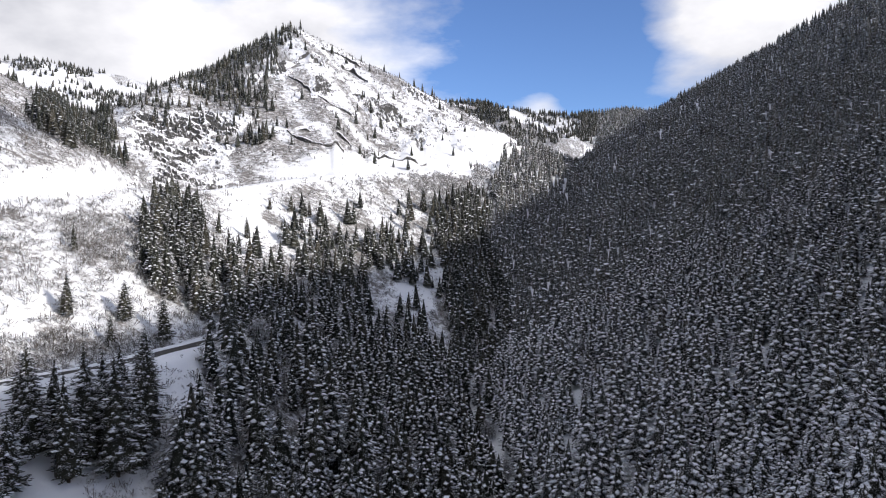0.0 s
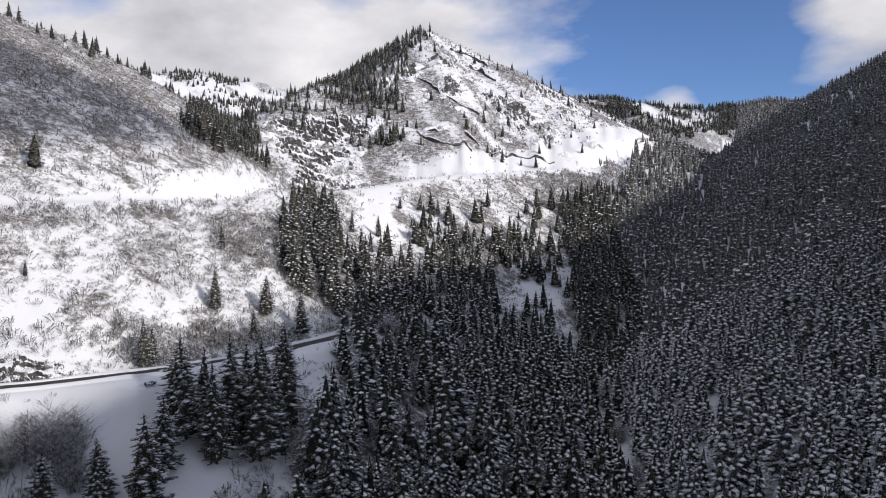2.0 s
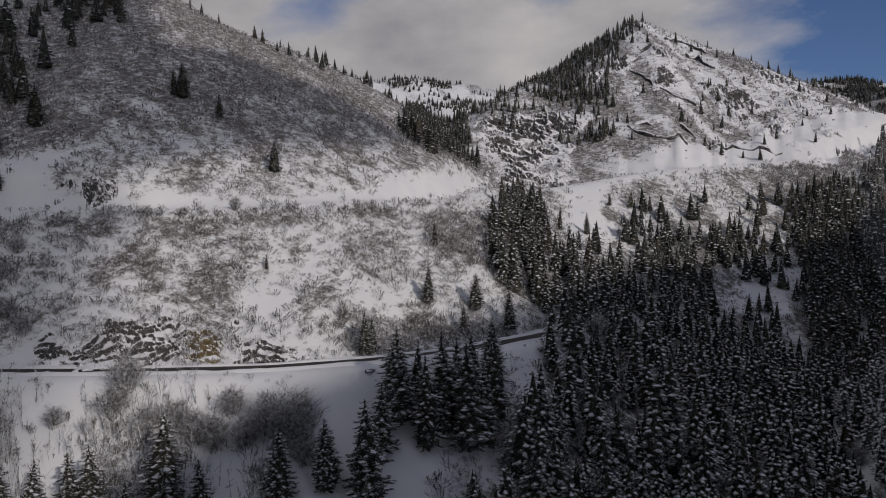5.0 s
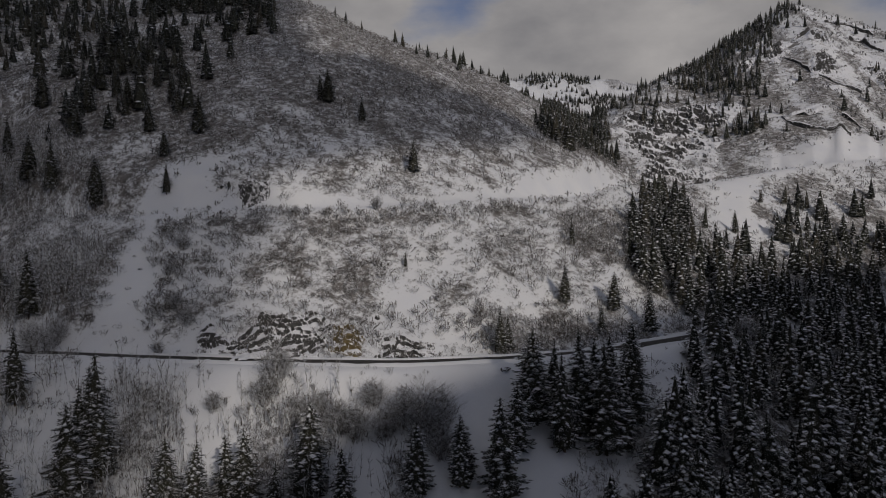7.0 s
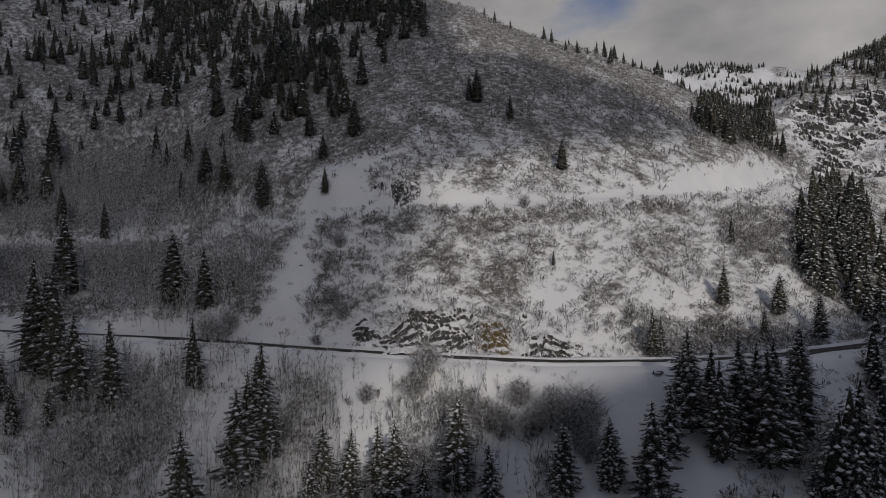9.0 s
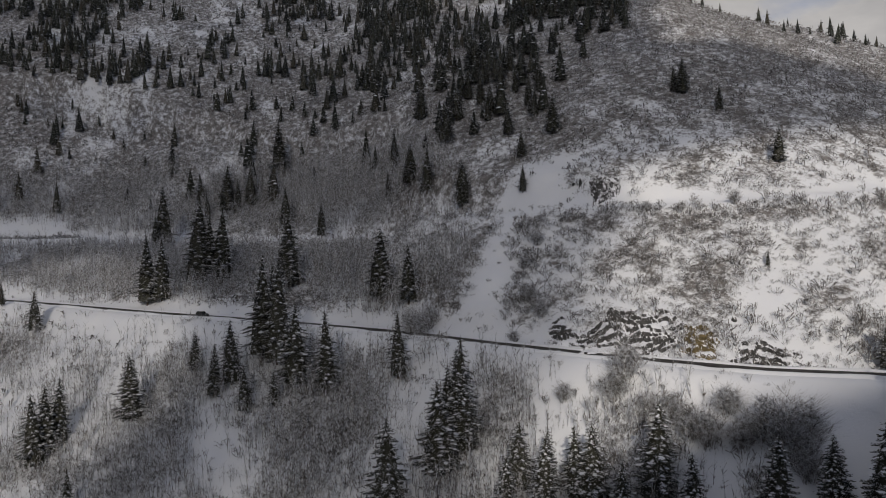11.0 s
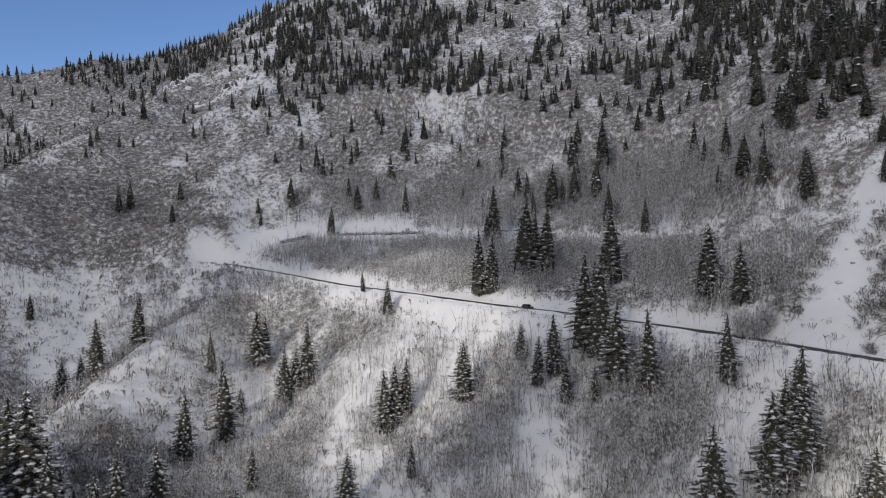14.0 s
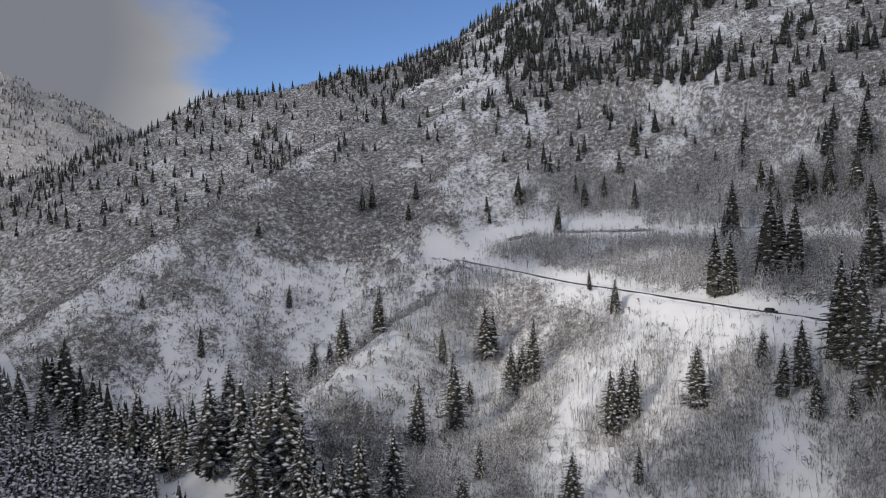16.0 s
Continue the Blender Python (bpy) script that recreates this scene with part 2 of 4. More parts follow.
def needles(name, load, dust):
    """Dark needles; snow pads lie on the share of boughs given by load, and a light dusting between them."""
    m, t, b = material(name, 0.7, 0.2)
    a = t.nodes.new("ShaderNodeAttribute")
    a.attribute_name = "pad"
    n1, n2 = noise_node(t, 0.9, 3), noise_node(t, 4.0, 3)
    grow = math_node(t, "ADD", a.outputs["Fac"], math_node(t, "MULTIPLY", math_node(t, "SUBTRACT", n1, 0.5), 0.7))
    pads = math_node(t, "MULTIPLY", math_node(t, "SUBTRACT", grow, 1 - load), 12.0, True)
    fine = math_node(t, "MULTIPLY", math_node(t, "SUBTRACT", math_node(t, "ADD", n2, math_node(t, "MULTIPLY", up_facing(t), 0.1)), dust), 9.0, True)
    cover = math_node(t, "MAXIMUM", pads, fine)
    g = t.nodes.new("ShaderNodeNewGeometry")
    green = ramp(t, g.outputs["Random Per Island"], (0.0, (0.012, 0.014, 0.011)), (0.6, (0.030, 0.033, 0.023)), (1.0, (0.052, 0.046, 0.032)))
    snow = ramp(t, n1, (0.3, (0.70, 0.72, 0.77)), (0.7, (0.86, 0.87, 0.89)))
    t.links.new(mix(t, cover, green, snow), b.inputs["Base Color"])
    return m


def twigs(name, lo, hi, snow):
    m, t, b = material(name, 0.85, 0.1)
    g = t.nodes.new("ShaderNodeNewGeometry")
    c = ramp(t, g.outputs["Random Per Island"], (0.0, lo), (1.0, hi))
    cover = math_node(t, "MULTIPLY", math_node(t, "SUBTRACT", noise_node(t, 1.3, 3), 0.62 - snow), 6.0, True)
    t.links.new(mix(t, cover, c, (0.75, 0.77, 0.8)), b.inputs["Base Color"])
    return m


def asphalt():
    m, t, b = material("wet_asphalt", 0.8, 0.25)
    c = ramp(t, noise_node(t, 0.5, 5), (0.3, (0.028, 0.026, 0.025)), (0.7, (0.066, 0.06, 0.054)))
    t.links.new(c, b.inputs["Base Color"])
    bump(t, b, noise_node(t, 12, 3), 0.2, 0.02)
    return m


def bark():
    m, t, b = material("bark", 0.9, 0.1)
    c = ramp(t, noise_node(t, 3.0, 4), (0.3, (0.05, 0.038, 0.03)), (0.7, (0.13, 0.10, 0.08)))
    t.links.new(c, b.inputs["Base Color"])
    return m


SNOW, NEEDLES, ASPHALT, BARK = snowy_ground(), needles("snowy_needles", 0.54, 0.615), asphalt(), bark()
FROSTED = needles("frosted_needles", 0.8, 0.56)
SCRUB = twigs("scrub_twigs", (0.055, 0.05, 0.046), (0.2, 0.182, 0.168), 0.14)
ASPEN = twigs("aspen_twigs", (0.04, 0.035, 0.031), (0.24, 0.215, 0.193), 0.19)


# ---- mesh helpers ----
def mesh_from(name, verts, faces, mat, smooth_shade=False, pad=None):
    """A mesh from arrays; all the faces have the same number of corners."""
    verts, faces = np.asarray(verts, np.float32), np.asarray(faces, np.int32)
    me = bpy.data.meshes.new(name)
    n, k = faces.shape
    me.vertices.add(len(verts))
    me.vertices.foreach_set("co", verts.ravel())
    me.loops.add(n * k)
    me.loops.foreach_set("vertex_index", faces.ravel())
    me.polygons.add(n)
    me.polygons.foreach_set("loop_start", np.arange(0, n * k, k, dtype=np.int32))
    me.polygons.foreach_set("loop_total", np.full(n, k, np.int32))
    me.polygons.foreach_set("use_smooth", np.full(n, smooth_shade))
    me.materials.append(mat)
    me.update(calc_edges=True)
    if pad is not None:
        me.attributes.new("pad", "FLOAT", "POINT").data.foreach_set("value", np.asarray(pad, np.float32))
    return me


def stamped(templates, spots, heights, girth, seed):
    """Many turned and scaled copies of a few templates as one set of verts and triangles."""
    r = np.random.default_rng(seed)
    pick = r.integers(0, len(templates), len(spots))
    vs, fs, ps, base = [], [], [], 0
    for k, (tv, tf, *extra) in enumerate(templates):
        w = np.where(pick == k)[0]
        if not len(w):
            continue
        a = r.uniform(0, 2 * np.pi, len(w))
        c, s = np.cos(a)[:, None], np.sin(a)[:, None]
        hx, g = heights[w][:, None], girth[w][:, None]
        lean = r.normal(0, 0.03, (len(w), 2))
        z = tv[None, :, 2] * hx
        x = (tv[None, :, 0] * c - tv[None, :, 1] * s) * g + spots[w, 0:1] + lean[:, :1] * z
        y = (tv[None, :, 0] * s + tv[None, :, 1] * c) * g + spots[w, 1:2] + lean[:, 1:] * z
        vs.append(np.stack([x, y, z + spots[w, 2:3]], -1).reshape(-1, 3))
        fs.append((tf[None] + (np.arange(len(w)) * len(tv))[:, None, None] + base).reshape(-1, 3))
        if extra:
            ps.append(np.tile(extra[0], len(w)))
        base += len(w) * len(tv)
    return np.concatenate(vs), np.concatenate(fs), (np.concatenate(ps) if ps else None)


def fir_template(boughs, size, seed, coarse=False):
    """A fir of height 1 and radius about 1: a dark core set with many short boughs, most of them under a pad of snow."""
    r = np.random.default_rng(seed)
    full = r.uniform(0.5, 0.8)
    core = 0.5 if coarse else 0.55
    v = [(core * math.cos(1.0472 * j), core * math.sin(1.0472 * j), 0.05) for j in range(6)] + [(0, 0, 0.97)]
    f = [(j, (j + 1) % 6, 6) for j in range(6)]
    pad = [0.0] * 7
    bulge = r.uniform(0.75, 1.15, 8)
    for i in range(boughs):
        u = 1 - math.sqrt((i + r.uniform()) / boughs)
        a = 2.39996 * i + r.uniform(-0.5, 0.5)
        reach = ((1 - u) ** full * min(1, 0.6 + 1.8 * u) * bulge[int(a / 0.7854) % 8] + 0.04) * r.uniform(0.8, 1.15)
        l = min(size * r.uniform(0.8, 1.5), reach)
        w = size * r.uniform(0.35, 0.7)
        z, drop = 0.07 + 0.88 * u, size * r.uniform(0.02, 0.11)
        c, q = math.cos(a), math.sin(a)

        def at(k, side, dz):
            m = reach - l * (1 - k)
            return (c * m - q * side, q * m + c * side, z + dz)

        k = len(v)
        v += [at(0, 0, 0.02), at(0.6, -w, -drop * 0.5), at(1, 0, -drop), at(0.6, w, -drop * 0.5)]
        white = r.uniform(0, 1.0)
        if coarse:
            f.append((k, k + 1, k + 3))
            f.append((k + 1, k + 2, k + 3))
            pad += [white] * 4
            continue
        f += [(k, k + 1, k + 2), (k, k + 2, k + 3)]
        pad += [0.0] * 4
        if white < 0.85:
            k, h, p = len(v), r.uniform(0.006, 0.014), r.uniform(0.3, 1.0)
            e = r.uniform(0.5, 0.85)
            v += [at(0.3, 0, h + 0.008), at(0.62, -w * e, h - drop * 0.5), at(r.uniform(0.85, 1.0), 0, h - drop * 0.9), at(0.62, w * e, h - drop * 0.5)]
            f += [(k, k + 1, k + 2), (k, k + 2, k + 3)]
            pad += [p] * 4
    return np.array(v), np.array(f), np.array(pad)


def bush_template(seed, stems, twigs_all, width, spread, fan=False):
    """A leafless bush of height 1: stems that fan out from the root and fine twigs along them."""
    r = np.random.default_rng(seed)
    v, f, rods = [], [], []

    def blade(p, q, w):
        t = r.uniform(0, 3.1416)
        wx, wy = math.cos(t) * w, math.sin(t) * w
        k = len(v)
        if fan:
            v.extend([p, (q[0] - wx, q[1] - wy, q[2] - w), (q[0] + wx, q[1] + wy, q[2] + w * 0.5)])
        else:
            v.extend([(p[0] - wx, p[1] - wy, p[2]), (p[0] + wx, p[1] + wy, p[2]), q])
        f.append((k, k + 1, k + 2))

    for i in range(stems):
        a, out = 2.4 * i + r.uniform(-0.5, 0.5), (r.uniform(0.05, 1) ** 0.7) * spread
        p = (math.cos(a) * out * 0.3, math.sin(a) * out * 0.3, -0.1)
        q = (math.cos(a) * out, math.sin(a) * out, math.sqrt(max(0.08, 1 - 0.75 * (out / spread) ** 2)) * r.uniform(0.7, 1.0))
        blade(p, q, width * 1.3)
        rods.append((p, q))
    for i in range(twigs_all):
        p, q = rods[i % stems]
        u = r.uniform(0.3, 0.9)
        s = tuple(p[k] + (q[k] - p[k]) * u for k in range(3))
        a, l = r.uniform(0, 6.2832), r.uniform(0.2, 0.42)
        blade(s, (s[0] + math.cos(a) * l, s[1] + math.sin(a) * l, min(1.02, s[2] + r.uniform(0.05, 0.3))), width)
    return np.array(v), np.array(f)


def aspen_template(seed, trunks, twigs_each, spread):
    """A clump of slim bare trunks of height 1 with fine twigs that rise from their upper part."""
    r = np.random.default_rng(seed)
    v, f = [], []
    for _ in range(trunks):
        bx, by = r.normal(0, spread, 2)
        lx, ly, top = *r.normal(0, 0.10, 2), r.uniform(0.5, 1.0)
        t = r.uniform(0, 3.14)
        wx, wy = math.cos(t) * 0.012, math.sin(t) * 0.012
        k = len(v)
        v += [(bx - wx, by - wy, -0.05), (bx + wx, by + wy, -0.05), (bx + lx, by + ly, top)]
        f.append((k, k + 1, k + 2))
        for _ in range(twigs_each):
            u = r.uniform(0.18, 0.9) * top
            a, out = r.uniform(0, 6.2832), r.uniform(0.05, 0.2)
            px, py = bx + lx * u / top, by + ly * u / top
            k = len(v)
            qx, qy, qz = px + math.cos(a) * out, py + math.sin(a) * out, u + r.uniform(0.08, 0.24)
            v += [(px - wx * 0.7, py - wy * 0.7, u), (px + wx * 0.7, py + wy * 0.7, u), (qx, qy, qz)]
            f.append((k, k + 1, k + 2))
    return np.array(v), np.array(f)


# ---- ground ----
def build_ground():
    az = np.concatenate([np.arange(-40, 148, 0.3), np.arange(148, 320, 4.0)])
    rad = np.concatenate([[0.004, 3, 8, 16, 26, 38], 50 * 1.0175 ** np.arange(261)])
    A, R = np.meshgrid(np.radians(az), rad)
    x, y = 0.5 - np.sin(A) * R, np.cos(A) * R - 0.4
    z = land(x, y)
    nr, na = A.shape
    i = np.arange(nr - 1)[:, None] * na
    j = np.arange(na)[None]
    jn = (j + 1) % na
    faces = np.stack([i + j, i + jn, i + na + jn, i + na + j], -1).reshape(-1, 4)
    verts = np.stack([x, y, z], -1).reshape(-1, 3)
    me = mesh_from("ground", verts, faces, SNOW, True)
    att = me.attributes.new("litter_shade", "FLOAT", "POINT")
    att.data.foreach_set("value", litter_shade(x.ravel(), y.ravel(), z.ravel()).astype(np.float32))
    return tagged(new("ground", me), "snow-covered canyon slopes with brush and litter showing through, fir shade in the colour", "ground", kind="structure")


def side_of_creek(x, y):
    """Distance to the creek, positive on its sunny north side."""
    best, sign = np.full(x.shape, 1e9), np.ones(x.shape)
    for a, b in zip(CREEK[:-1], CREEK[1:]):
        dx, dy = b[0] - a[0], b[1] - a[1]
        u = np.clip(((x - a[0]) * dx + (y - a[1]) * dy) / (dx * dx + dy * dy), 0, 1)
        d = np.hypot(x - a[0] - u * dx, y - a[1] - u * dy)
        near = d < best
        best = np.where(near, d, best)
        sign = np.where(near, np.sign(dx * (y - a[1]) - dy * (x - a[0])), sign)
    return best * sign


def inside(poly, x, y):
    hit = np.zeros(x.shape, bool)
    for (x0, y0), (x1, y1) in zip(poly, np.roll(poly, -1, 0)):
        cross = ((y0 > y) != (y1 > y)) & (x < (x1 - x0) * (y - y0) / (y1 - y0 + 1e-12) + x0)
        hit ^= cross
    return hit


STAND_VALLEY = polar([(30, 40, 0), (28, 128, 0), (23.4, 142, 0), (18.8, 164, 0), (16.9, 198, 0), (16.4, 228, 0), (20.4, 246, 0), (17.8, 280, 0), (14.1, 312, 0), (12.5, 298, 0), (9.9, 292, 0),
                      (6.4, 315, 0), (3.8, 360, 0), (1.1, 352, 0), (-2, 348, 0), (-3.4, 442, 0), (-4.5, 500, 0), (-7, 430, 0), (-6, 40, 0)])[:, :2]
STAND_LIT = polar([(22.8, 285, 0), (21.2, 345, 0), (18.7, 395, 0), (17.8, 292, 0), (19.4, 248, 0), (22.6, 240, 0)])[:, :2]
CLUMPS = [polar(rows)[:, :2] for rows in (
    [(12, 365, 0), (9.8, 425, 0), (7.9, 429, 0), (6.4, 402, 0), (5.5, 385, 0), (8.2, 320, 0), (11.4, 295, 0)],
    [(7, 429, 0), (4.1, 457, 0), (2.2, 457, 0), (2, 429, 0), (3.8, 405, 0), (5.5, 412, 0)],
    [(0.1, 511, 0), (-2.1, 590, 0), (-4.3, 550, 0), (-5.1, 429, 0), (-2.9, 470, 0)],
    [(-5.2, 640, 0), (-9.1, 760, 0), (-11, 980, 0), (-13.8, 900, 0), (-13.8, 475, 0), (-9.5, 470, 0), (-5.2, 545, 0)])]
STAND_PEAK = polar([(23.5, 640, 0), (20.4, 600, 0), (18, 590, 0), (15.2, 566, 0), (12.6, 585, 0), (13, 700, 0), (12.5, 800, 0), (10.2, 895, 0), (10, 960, 0), (15, 900, 0), (20, 780, 0), (24, 720, 0)])[:, :2]
STAND_GULLY = polar([(28.6, 371, 0), (26, 357, 0), (24.4, 460, 0), (24.2, 700, 0), (25, 900, 0), (29, 900, 0), (28.2, 560, 0)])[:, :2]
CREEK_GAP = polar([(-1.8, 268, 0), (-2.4, 292, 0), (-3.6, 272, 0), (-5.8, 218, 0), (-5.4, 200, 0), (-4.4, 208, 0)])[:, :2]


def wander(x, y):
    """Bearing and distance with ragged edges, so that no stand ends on a straight line."""
    return (bearing(x, y) + 2.4 * fbm(x, y, 34, 4, 71, 0.65), np.hypot(x, y) + 18 * fbm(x, y, 40, 4, 72, 0.65))


def conifer_cover(x, y, z):
    """How densely firs stand, 0 to 1."""
    a, d = wander(x, y)
    s = side_of_creek(x, y)
    n = fbm(x, y, 60, 3, 21)
    wob = 12 * fbm(x, y, 35, 2, 31)
    dr, _ = along(ROAD, x, y)
    db, zb = along(BENCH, x, y)
    c = np.zeros(x.shape)
    ax, ay = x + wob, y + wob * 0.7
    c = np.where((s < -4) | ((a < 4) & (d < 330) & (np.abs(s) < 16)) | ((a < 0.5) & (d > 290) & (d < 520) & (s < 34)), 0.97, c)
    c = np.where(inside(STAND_VALLEY, ax, ay), np.clip(0.8 + 0.5 * n, 0.3, 0.95), c)
    hill = (s > 0) & (a < 17) & (d > 230) & (d < 640) & (z < zb - 3)
    c = np.maximum(c, np.where(hill, np.clip(0.12 + 0.4 * n, 0, 0.4) * smooth(25, -15, z), 0))
    for clump in CLUMPS:
        c = np.maximum(c, np.where(inside(clump, ax, ay) & (s > -6), np.clip(0.5 + 0.7 * n, 0.15, 0.8), 0))
    c = np.maximum(c, np.where(inside(STAND_LIT, x + 0.4 * wob, y), 0.85, c))
    c = np.maximum(c, np.where(inside(STAND_PEAK, ax, ay), np.clip(0.6 + 1.1 * n, 0.06, 0.95), 0))
    c = np.maximum(c, np.where(inside(STAND_GULLY, ax, ay), 0.85, 0))
    peak = (a < 14) & (a > -12) & (d > 560) & (d < 1000) & (s > 0) & (z > zb)
    c = np.maximum(c, np.where(peak, 0.02 + 0.05 * np.clip(n, 0, 1), 0))
    west = (a > 50) & (d > 350) & (s > 0) & (z > zb + 12)
    c = np.maximum(c, np.where(west, np.clip(0.05 + 0.5 * smooth(35, 230, z) * (0.75 + 2.6 * n), 0.03, 0.85), 0))
    spur = west & (a > 103)
    c = np.where(spur, c * (0.12 + 0.6 * smooth(90, 190, z)), c)
    c = np.where(west & (a > 118) & (d > 600), 0.12 + 0.5 * np.clip(n, 0, 1), c)
    c = np.maximum(c, np.where((a > 50) & (a < 66) & (d > 300) & (d < 480) & (z > 20), np.clip(0.03 + 0.4 * n, 0, 0.25), 0))
    back = (a > 26) & (a <= 50) & (d > 640) & (d < 800)
    c = np.maximum(c, np.where(back, 0.10 + 0.3 * np.clip(n, 0, 1), 0))
    c = np.maximum(c, np.where((a > 12) & (a < 50) & (d > 1200), np.clip(0.22 + 0.8 * n, 0, 0.7), 0))
    c = np.maximum(c, np.where((a <= 12) & (d > 1050), np.clip(0.5 + 1.4 * n, 0.05, 0.9), 0))
    c = np.where((dr < np.where(a < 19.5, 5.5, 10)) | ((db < 11) & (s > 0)), 0, c)
    c = np.where(inside(CREEK_GAP, x, y), 0.1, c)
    c = np.where((s > 0) & (a > 29) & (a < 128) & (z < -18), 0.0, c)
    c = np.where((s > 4) & (s < 26) & (a > 112) & (a < 124) & (z < -60), 0.6, c)
    c = np.where((s > -10) & (s < 8) & (a > 120) & (a < 130), 0.0, c)
    c = np.where((s > 8) & (s < 22) & (a > 119) & (a < 137) & (z < -62), 0.85, c)
    return c


def openings(x, y, z, a, d, s, dr, zr, db, zb):
    """1 where snow lies bare: road banks, the pull-out, the slide, the cut scarp."""
    up = smooth(-3, 0, z - zb)
    under = smooth(0.5, 3, zr - z)
    spots = [band(a, 27, 38, 0.8) * band(d, 108, 172, 5), 0.9 * band(a + 0.09 * (z + 29), 59.2, 62.4, 0.8) * band(d, 188, 285, 6),
             0.8 * band(a, 53.5, 58, 1.2) * band(d, 140, 182, 6), 0.97 * up * (1 - smooth(6.5, 11, db)) * band(a, 23, 59, 1.5),
             0.97 * up * (1 - smooth(30, 55, db)) * band(a, -6, 13, 1.0) * (d > 400), 0.97 * up * (1 - smooth(12, 20, db)) * band(a, 90.5, 104, 1.2),
             0.95 * band(a, 13, 16.5, 0.7) * band(d, 350, 450, 15), 0.85 * band(a, 84, 93, 2) * (1 - smooth(7, 15, dr)) * (1 - under),
             0.85 * band(a, 79, 91, 2) * (1 - smooth(10, 26, dr)) * under, 0.85 * (1 - smooth(8, 13, dr)),
             0.6 * band(a, 37, 56, 1.5) * (1 - smooth(8, 17, dr)) * (d > 165), 0.9 * band(a, 1.5, 4.5, 1) * band(d, 395, 440, 10),
             0.95 * up * (1 - smooth(5, 8, db)) * band(a, 72, 91, 2)]
    return np.max(spots, axis=0)


def lie(x, y):
    a, d = wander(x, y)
    return (a, d, side_of_creek(x, y), *along(ROAD, x, y), *along(BENCH, x, y))


def streaks(x, y):
    """Clearings that run down the slope below the road."""
    q = np.hypot(x, y)
    w = 9 * fbm(x, y, 40, 2, 46)
    return vnoise(bearing(x, y) / 4.0 + w / 12, (q + w) / 46, 45) + 0.5 * fbm(x, y, 16, 2, 47)


def scrub_cover(x, y, z):
    a, d, s, dr, zr, db, zb = lie(x, y)
    n = fbm(x, y, 30, 4, 41)
    clump = fbm(x, y, 8, 2, 49)
    c = np.where(s > 4, np.clip(0.68 + 0.2 * n + 0.4 * clump, 0.2, 1) + (0.2 + 0.15 * smooth(56, 64, a)) * smooth(3, 20, z - zb) + 0.45 * n * (a > 56) + 0.2 * band(a, 27, 60, 3) * smooth(12, 60, z - zb), 0.0)
    sunny = band(a, 24, 57, 2) * smooth(0, 4, z - zr) * smooth(0, 3, zb - z)
    c = c * (1 - sunny) + sunny * np.clip(0.68 + 0.3 * n + 0.5 * clump, 0.2, 1) * (s > 4)
    run = vnoise((x * 0.8 + y * 0.6) / 14, (y * 0.8 - x * 0.6) / 70, 44)
    peak = band(a, -12, 14, 1.5) * band(d, 480, 1100, 20) * smooth(-2, 4, z - zb)
    c = c * (1 - peak) + peak * np.clip(0.72 + 0.5 * run + 0.3 * clump, 0.08, 1)
    c = np.where((a > 116) & (d > 560) & (d < 1500), np.clip(0.85 + 0.5 * n + 0.3 * clump, 0.3, 1.1), c)
    c = np.where(d > 1500, np.where(a > 100, np.clip(1.1 + 0.6 * n, 0.7, 1.25), np.clip(0.6 + 0.7 * n, 0.1, 1)), c)
    below = (s > 4) & (a > 38) & (a < 128) & (z < zr - 1.5)
    c = np.where(below, np.clip(0.5 - 0.12 * (a < 55) + 0.35 * clump + 0.45 * streaks(x, y), 0.08, 0.9), c)
    hedge = band(a, 28, 57, 1.5) * smooth(0.5, 2, zb - z) * (1 - smooth(14, 22, db)) * smooth(-0.55, 0.25, fbm(x, y, 12, 3, 48))
    c = np.maximum(c, 0.95 * hedge)
    c = c * (1 - openings(x, y, z, a, d, s, dr, zr, db, zb))
    over = np.maximum(band(behind(WEST_SPUR, x, y), -14, 75, 5) * band(a, 114, 142, 2), band(behind(NEAR_SPUR, x, y), -6, 30, 4) * band(a, 106, 124, 2))
    c = c * (1 - 0.4 * over) + 0.32 * band(a, 106, 140, 3) * (c > 0.12)
    face = band(a, 107, 142, 2) * (s > 26) * (z > -62) * (d > 330) * (d < 620)
    c = np.maximum(c, face * np.clip(0.58 + 0.5 * clump + 0.2 * n, 0.15, 0.95))
    return np.where((dr < 6.5) | (db < 4), 0, c)


def aspen_cover(x, y, z):
    a, d, s, dr, zr, db, zb = lie(x, y)
    n = fbm(x, y, 30, 4, 51)
    c = band(a + 0.09 * np.minimum(z + 29, 40), 64, 104, 1.5) * smooth(0, 2, z - zr) * smooth(4, 7, zb - z + 2.5 * smooth(92, 96, a)) * (d < 560) * np.clip(0.58 + 0.8 * n, 0.12, 0.95)
    c = np.maximum(c, band(a, 64, 99, 3) * smooth(0, 2, z - zb) * (1 - smooth(15, 55, z)) * np.clip(0.75 + 0.5 * n, 0.2, 1))
    low = (s > 5) * smooth(1, 4, zr - z) * band(a, 40, 122, 3)
    c = np.maximum(c, low * np.clip(0.48 + 0.3 * n + 0.6 * streaks(x, y), 0.05, 0.9) * (0.45 + 0.55 * smooth(51, 59, a)) * (1 - 0.5 * smooth(86, 100, a)))
    c = c * (1 - openings(x, y, z, a, d, s, dr, zr, db, zb))
    c = c * (1 - 0.85 * band(a, 86, 98, 2) * (z < zr) * (1 - smooth(14, 26, dr)))
    return np.where((dr < 8) | (db < 8), 0, c)


